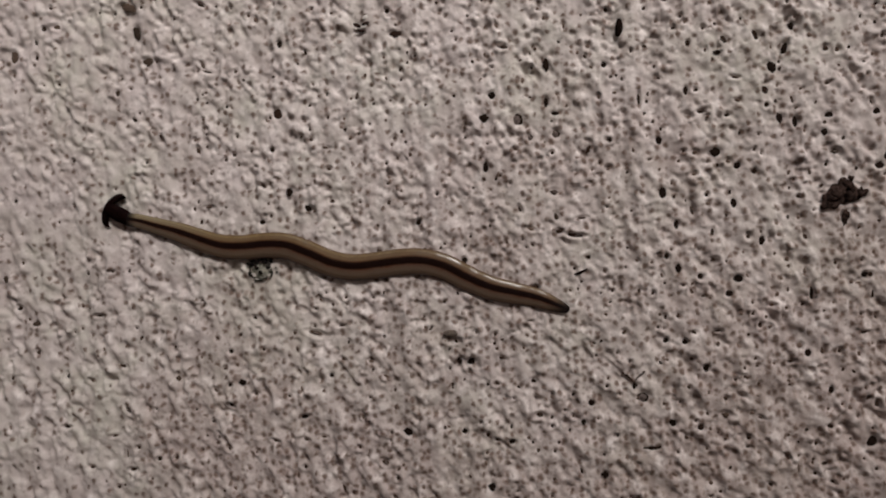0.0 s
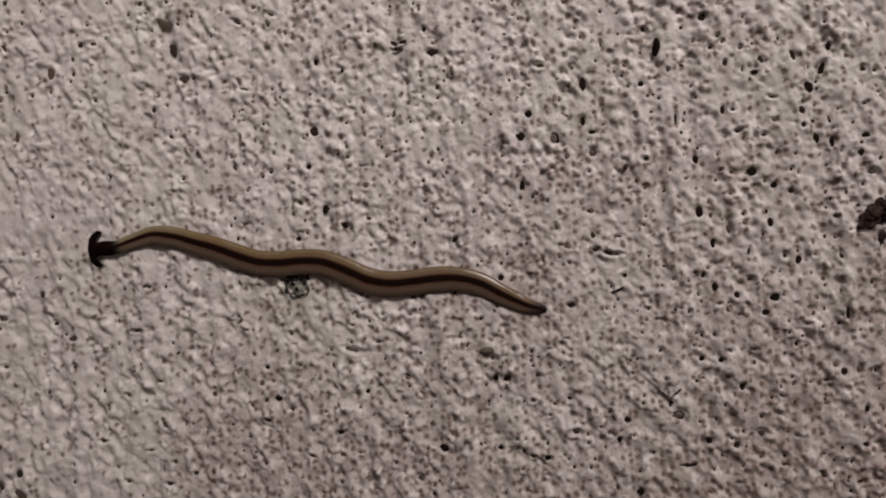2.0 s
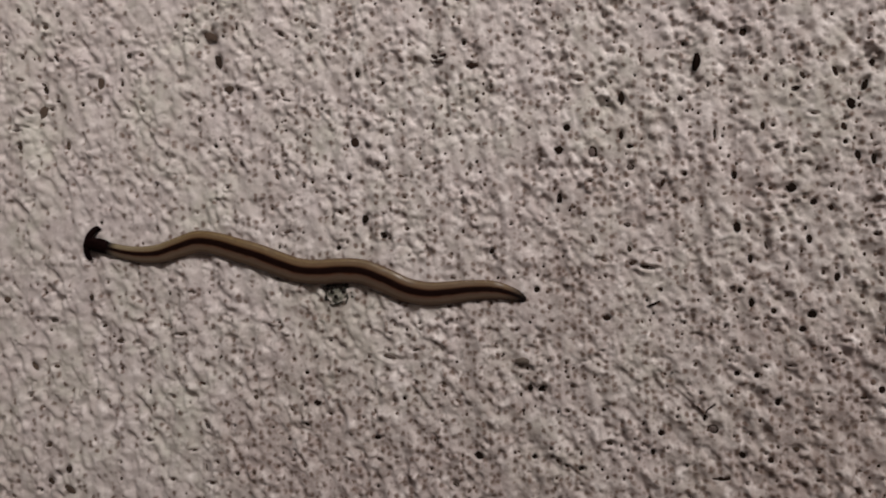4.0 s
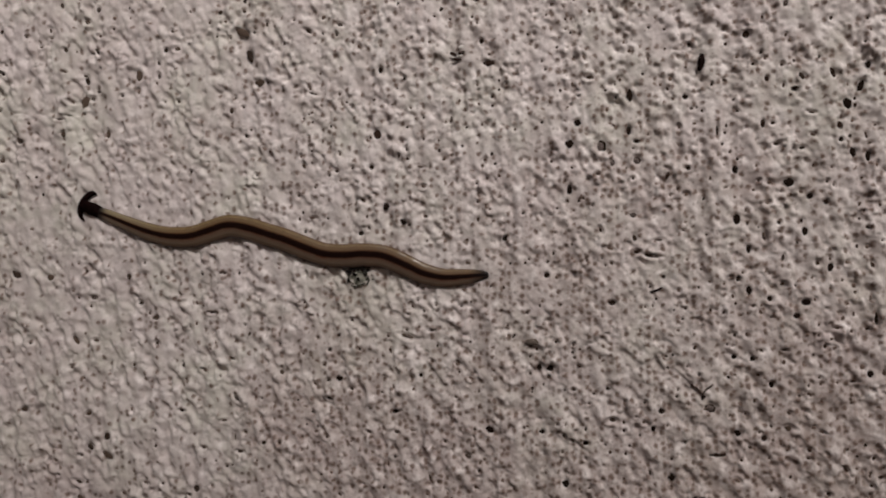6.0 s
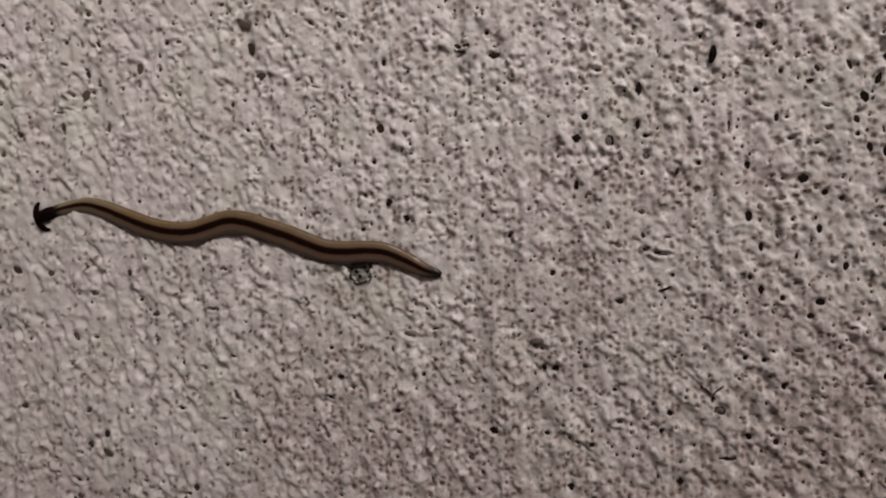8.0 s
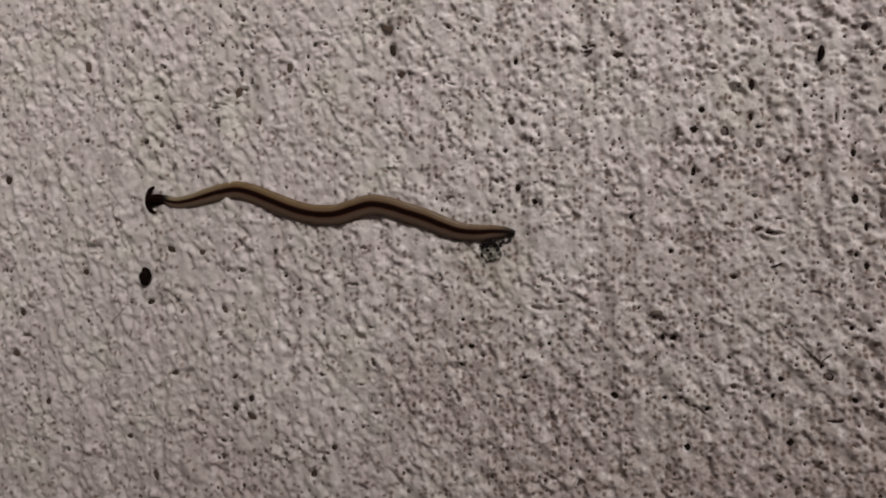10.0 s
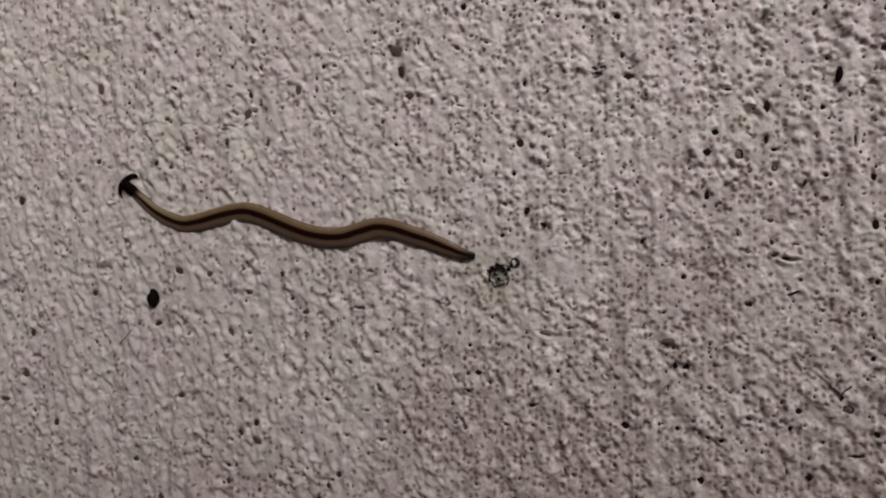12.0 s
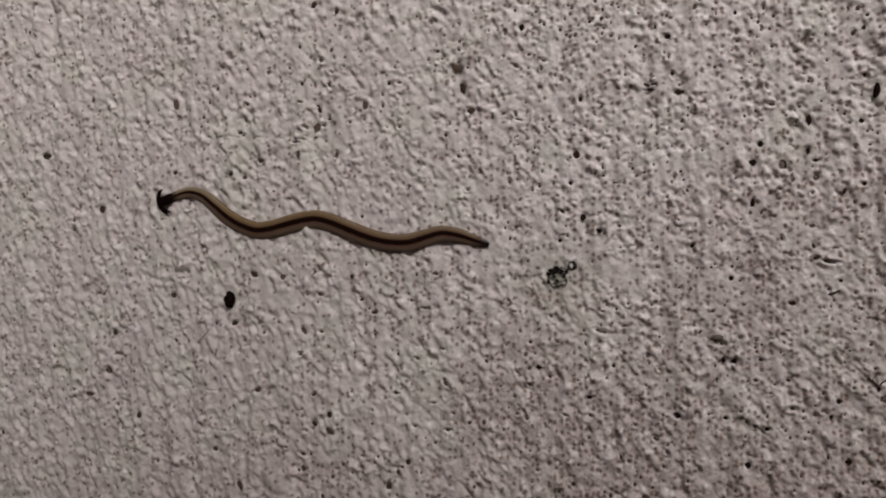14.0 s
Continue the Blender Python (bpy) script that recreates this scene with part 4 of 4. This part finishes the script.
def seed_husk():
    bm = bmesh.new()
    lump(bm, 0, -0.1, 0.6, 1.5, 2.0, 0.8, 1, 0.3, -12, 3)
    lump(bm, -0.25, 1.55, 0.5, 0.75, 0.7, 0.55, 4, 0.3, 0, 2)
    lump(bm, -0.5, -1.3, 0.5, 0.8, 0.75, 0.6, 6, 0.3, 0, 2)
    ob = part("seed_husk", bm, M_SEED)
    ob.matrix_world = on_wall(-125.8, -14.4, level(-125.8, -14.4))
    return tagged(ob, "small black oval seed husk stuck to the wall", "seed")


def clod():
    thing = tagged(new("dirt_clod"), "dark crumbly clod of dirt stuck to the plastered wall", "dirt")
    thing.matrix_world = on_wall(55.7, 0.75, level(55.7, 0.75))
    bm = bmesh.new()
    lump(bm, -0.2, -2.0, -0.05, 1.9, 1.5, 0.25, 8, 0.5, 20, 3)
    part("pale_crumb", bm, M_SMEAR, thing, "thin smear of paler dirt")
    for x, y, r1, r2, turn, s in ((-1.3, -0.2, 1.7, 1.3, 38, 1), (-0.3, 0.9, 1.6, 1.2, 40, 7), (0.9, 1.9, 1.3, 1.2, 0, 2), (3.0, 0.7, 0.9, 0.75, 10, 3), (1.7, 0.3, 1.3, 0.9, 40, 4), (0.5, -3.2, 0.45, 1.3, -12, 5), (1.6, 3.1, 0.4, 0.5, 0, 6)):
        bm = bmesh.new()
        lump(bm, x, y, 0.35, r1, r2, 0.62 if r1 > 1 else 0.45, s, 0.95, turn, 3)
        part("crumb", bm, M_CLOD, thing)
    return thing


def lichen():
    """A broken ring of crust, black and thick above, thin and green below, with a smaller ring beside it."""
    thing = tagged(new("lichen_patch"), "dark grey-green ring of lichen crust with a pale middle", "lichen")
    thing.matrix_world = on_wall(-43.2, -7.7, level(-43.2, -7.7) + 0.14)
    rnd = random.Random(9)
    bm = bmesh.new()
    lump(bm, 0.1, -0.5, -0.06, 1.7, 1.4, 0.16, 3, 0.6, 0, 3)
    part("crust_bed", bm, M_BED, thing, "pale grey-green crust")

    def ring(name, x, y, r1, r2, count, wide, material, label=""):
        bm = bmesh.new()
        for i in range(count):
            a = 2 * math.pi * (i + rnd.uniform(-0.4, 0.4)) / count
            k = rnd.uniform(0.88, 1.1)
            w = wide * rnd.uniform(0.5, 1.3)
            lump(bm, x + k * r1 * math.cos(a), y + k * r2 * math.sin(a), 0.16, 1.5 * w, 0.75 * w, 0.24, i, 0.5, math.degrees(a) + 90, 1)
        part(name, bm, material, thing, label)

    ring("crust_ring", 0, -0.2, 2.15, 1.9, 26, 0.32, M_LICHEN)
    ring("small_ring", 3.3, 2.7, 0.8, 0.85, 14, 0.46, M_LICHEN)
    bm = bmesh.new()
    for i in range(66):      # the black crust fills the ring's upper side and runs over to the small ring
        f = rnd.random()
        if i < 46:
            x, y = -1.9 + 3.3 * f + rnd.gauss(0, 0.25), 1.0 + 0.7 * math.sin(math.pi * f) + rnd.gauss(0, 0.38)
        elif i < 56:
            x, y = 1.0 + 1.9 * f + rnd.gauss(0, 0.15), 1.3 + 0.9 * f + rnd.gauss(0, 0.18)
        else:
            x, y = -0.9 + 1.2 * f, 0.6 - 1.4 * f + rnd.gauss(0, 0.2)
        w = rnd.uniform(0.16, 0.42) * (1.15 if i < 46 else 0.8)
        lump(bm, x, y, 0.26, w, w * 0.8, 0.3, i, 0.5, 360 * rnd.random(), 1)
    part("dark_crust", bm, M_BLACK, thing, "blackened crust")
    bm = bmesh.new()
    for i in range(26):      # loose grains round about
        a, k = 2 * math.pi * rnd.random(), rnd.uniform(1.7, 3.1)
        w = rnd.uniform(0.10, 0.24)
        lump(bm, k * math.cos(a), k * math.sin(a) - 0.2, 0.02, w, w, 0.18, i, 0.4, 0, 1)
    part("crust_grains", bm, M_LICHEN, thing)
    return thing


def pellet():
    bm = bmesh.new()
    lump(bm, 0, 0, 0.22, 1.75, 0.66, 0.42, 4, 0.16, 0, 3)
    for v in bm.verts:
        v.co.x = max(min(v.co.x, 1.5 * MM), -1.4 * MM)
    ob = part("pellet", bm, M_PELLET)
    ob.matrix_world = on_wall(-9.0, -20.0, level(-9.0, -20.0), 3)
    return tagged(ob, "dun cylindrical pellet lying against the rough wall", "pellet")


def sliver(x, z, long, wide, turn, label):
    """A thin dark splinter, pointed at both ends."""
    bm = bmesh.new()
    rings = []
    for k in range(9):
        f = k / 8
        w = wide / 2 * (0.25 + 0.75 * math.sin(math.pi * min(max(f, 0.04), 0.96)) ** 0.5)
        bend = 0.05 * long * math.sin(math.pi * f)
        rings.append([bm.verts.new(((bend + w * math.cos(a)) * MM, (f - 0.5) * long * MM, (0.15 + 0.5 * w * math.sin(a)) * MM)) for a in (0, 1.05, 2.1, 3.14, 4.2, 5.24)])
    for a, b in zip(rings, rings[1:]):
        for k in range(6):
            bm.faces.new((a[k], a[(k + 1) % 6], b[(k + 1) % 6], b[k]))
    bm.faces.new(rings[0])
    bm.faces.new(rings[-1])
    ob = part("splinter", bm, M_SEED)
    ob.matrix_world = on_wall(x, z, level(x, z) + 0.08, turn)
    return tagged(ob, label, "splinter")


def thread(points, wide, label):
    """A fine dark fibre lying along the wall through a few places."""
    curve = bpy.data.curves.new("fibre", "CURVE")
    curve.dimensions, curve.bevel_depth, curve.bevel_resolution = "3D", wide / 2 * MM, 1
    spline = curve.splines.new("BEZIER")
    spline.bezier_points.add(len(points) - 1)
    for b, (x, z) in zip(spline.bezier_points, points):
        b.co = (x * MM, -(level(x, z, 0.5) + 0.1) * MM, BASE + z * MM)
        b.handle_left_type = b.handle_right_type = "AUTO"
    curve.materials.append(M_CLOD)
    return tagged(new("fibre", curve), label, "fibre")


def chip():
    """A pale flake of paint lifted off its dark bed."""
    thing = tagged(new("paint_flake"), "curled pale paint flake over a dark hollow in the wall", "paint flake")
    thing.matrix_world = on_wall(-22.5, 34.2, level(-22.5, 34.2))
    bm = bmesh.new()
    lump(bm, 0.5, 0.45, 0.25, 1.0, 0.42, 0.25, 2, 0.3, 12)
    lump(bm, -1.3, 0.25, 0.2, 0.7, 0.4, 0.2, 3, 0.3, -30)
    lump(bm, -0.6, -0.75, 0.2, 0.95, 0.3, 0.2, 5, 0.3, -8)
    part("dark_bed", bm, M_CLOD, thing)
    bm = bmesh.new()
    lump(bm, -0.2, -0.2, 0.3, 0.8, 0.22, 0.15, 6, 0.3, 14)
    lump(bm, 0.6, 1.5, 0.2, 1.1, 0.5, 0.25, 7, 0.3, 10)
    part("flake", bm, M_CHIP, thing)
    return thing


seed_husk()
clod()
lichen()
pellet()
chip()
sliver(21.1, 31.1, 3.1, 1.3, -8, "black pointed splinter stuck upright on the wall")
sliver(13.4, -10.0, 2.6, 0.45, -68, "thin dark splinter lying across the wall")
thread([(21.7, -30.0), (21.8, -28.8), (23.5, -27.1)], 0.36, "short dark fibre standing off a crease")
thread([(19.8, -27.1), (21.0, -28.2), (22.2, -29.5)], 0.42, "short bent fibre lying in the crease of the wall")
thread([(-135.0, -25.1), (-133.0, -23.5), (-130.8, -21.0)], 0.16, "fine grey hair lying on the wall")
pores()


def motions():
    """The worm glides along its track; its segments follow one another, and its head swings."""
    start = {}
    rows = []
    for t in TIMES:
        neck, tail = along(t)
        x, z = track((neck + tail) / 2)
        start[t] = on_wall(x, z)
        rows.append((t, start[t]))
    walk(WORM, rows)
    for i, ob in enumerate(BODY):
        rows = []
        for t in TIMES:
            neck, tail = along(t)
            s = neck + (tail - neck) * (i + 0.5) / SEGMENTS
            (xa, za), (xb, zb), (x, z) = track(s - 0.5), track(s + 0.5), track(s)
            turn = math.degrees(math.atan2(za - zb, xa - xb))
            lean = float(np.interp(t, (0, 6, 11), (2, 4, 8)))      # it leans over a little as it goes
            rows.append((t, start[t].inverted() @ on_wall(x, z, -0.02 * lean, turn) @ pose(0, 0, 0, lean)))
        walk(ob, rows)
    rows = []
    for t in TIMES:
        neck, tail = along(t)
        x, z = track(neck)
        heading = float(np.interp(t, *zip(*HEADING)))
        c, s = math.cos(radians(heading)), math.sin(radians(heading))
        reach = float(np.interp(t, (0, 8, 11), (2.8, 2.8, 2.45)))
        m = on_wall(x + reach * c, z + reach * s, 0.75, heading - 180) @ pose(0, 0, 0, 0, 10, 0)
        rows.append((t, start[t].inverted() @ m))
    walk(HEAD, rows)


motions()
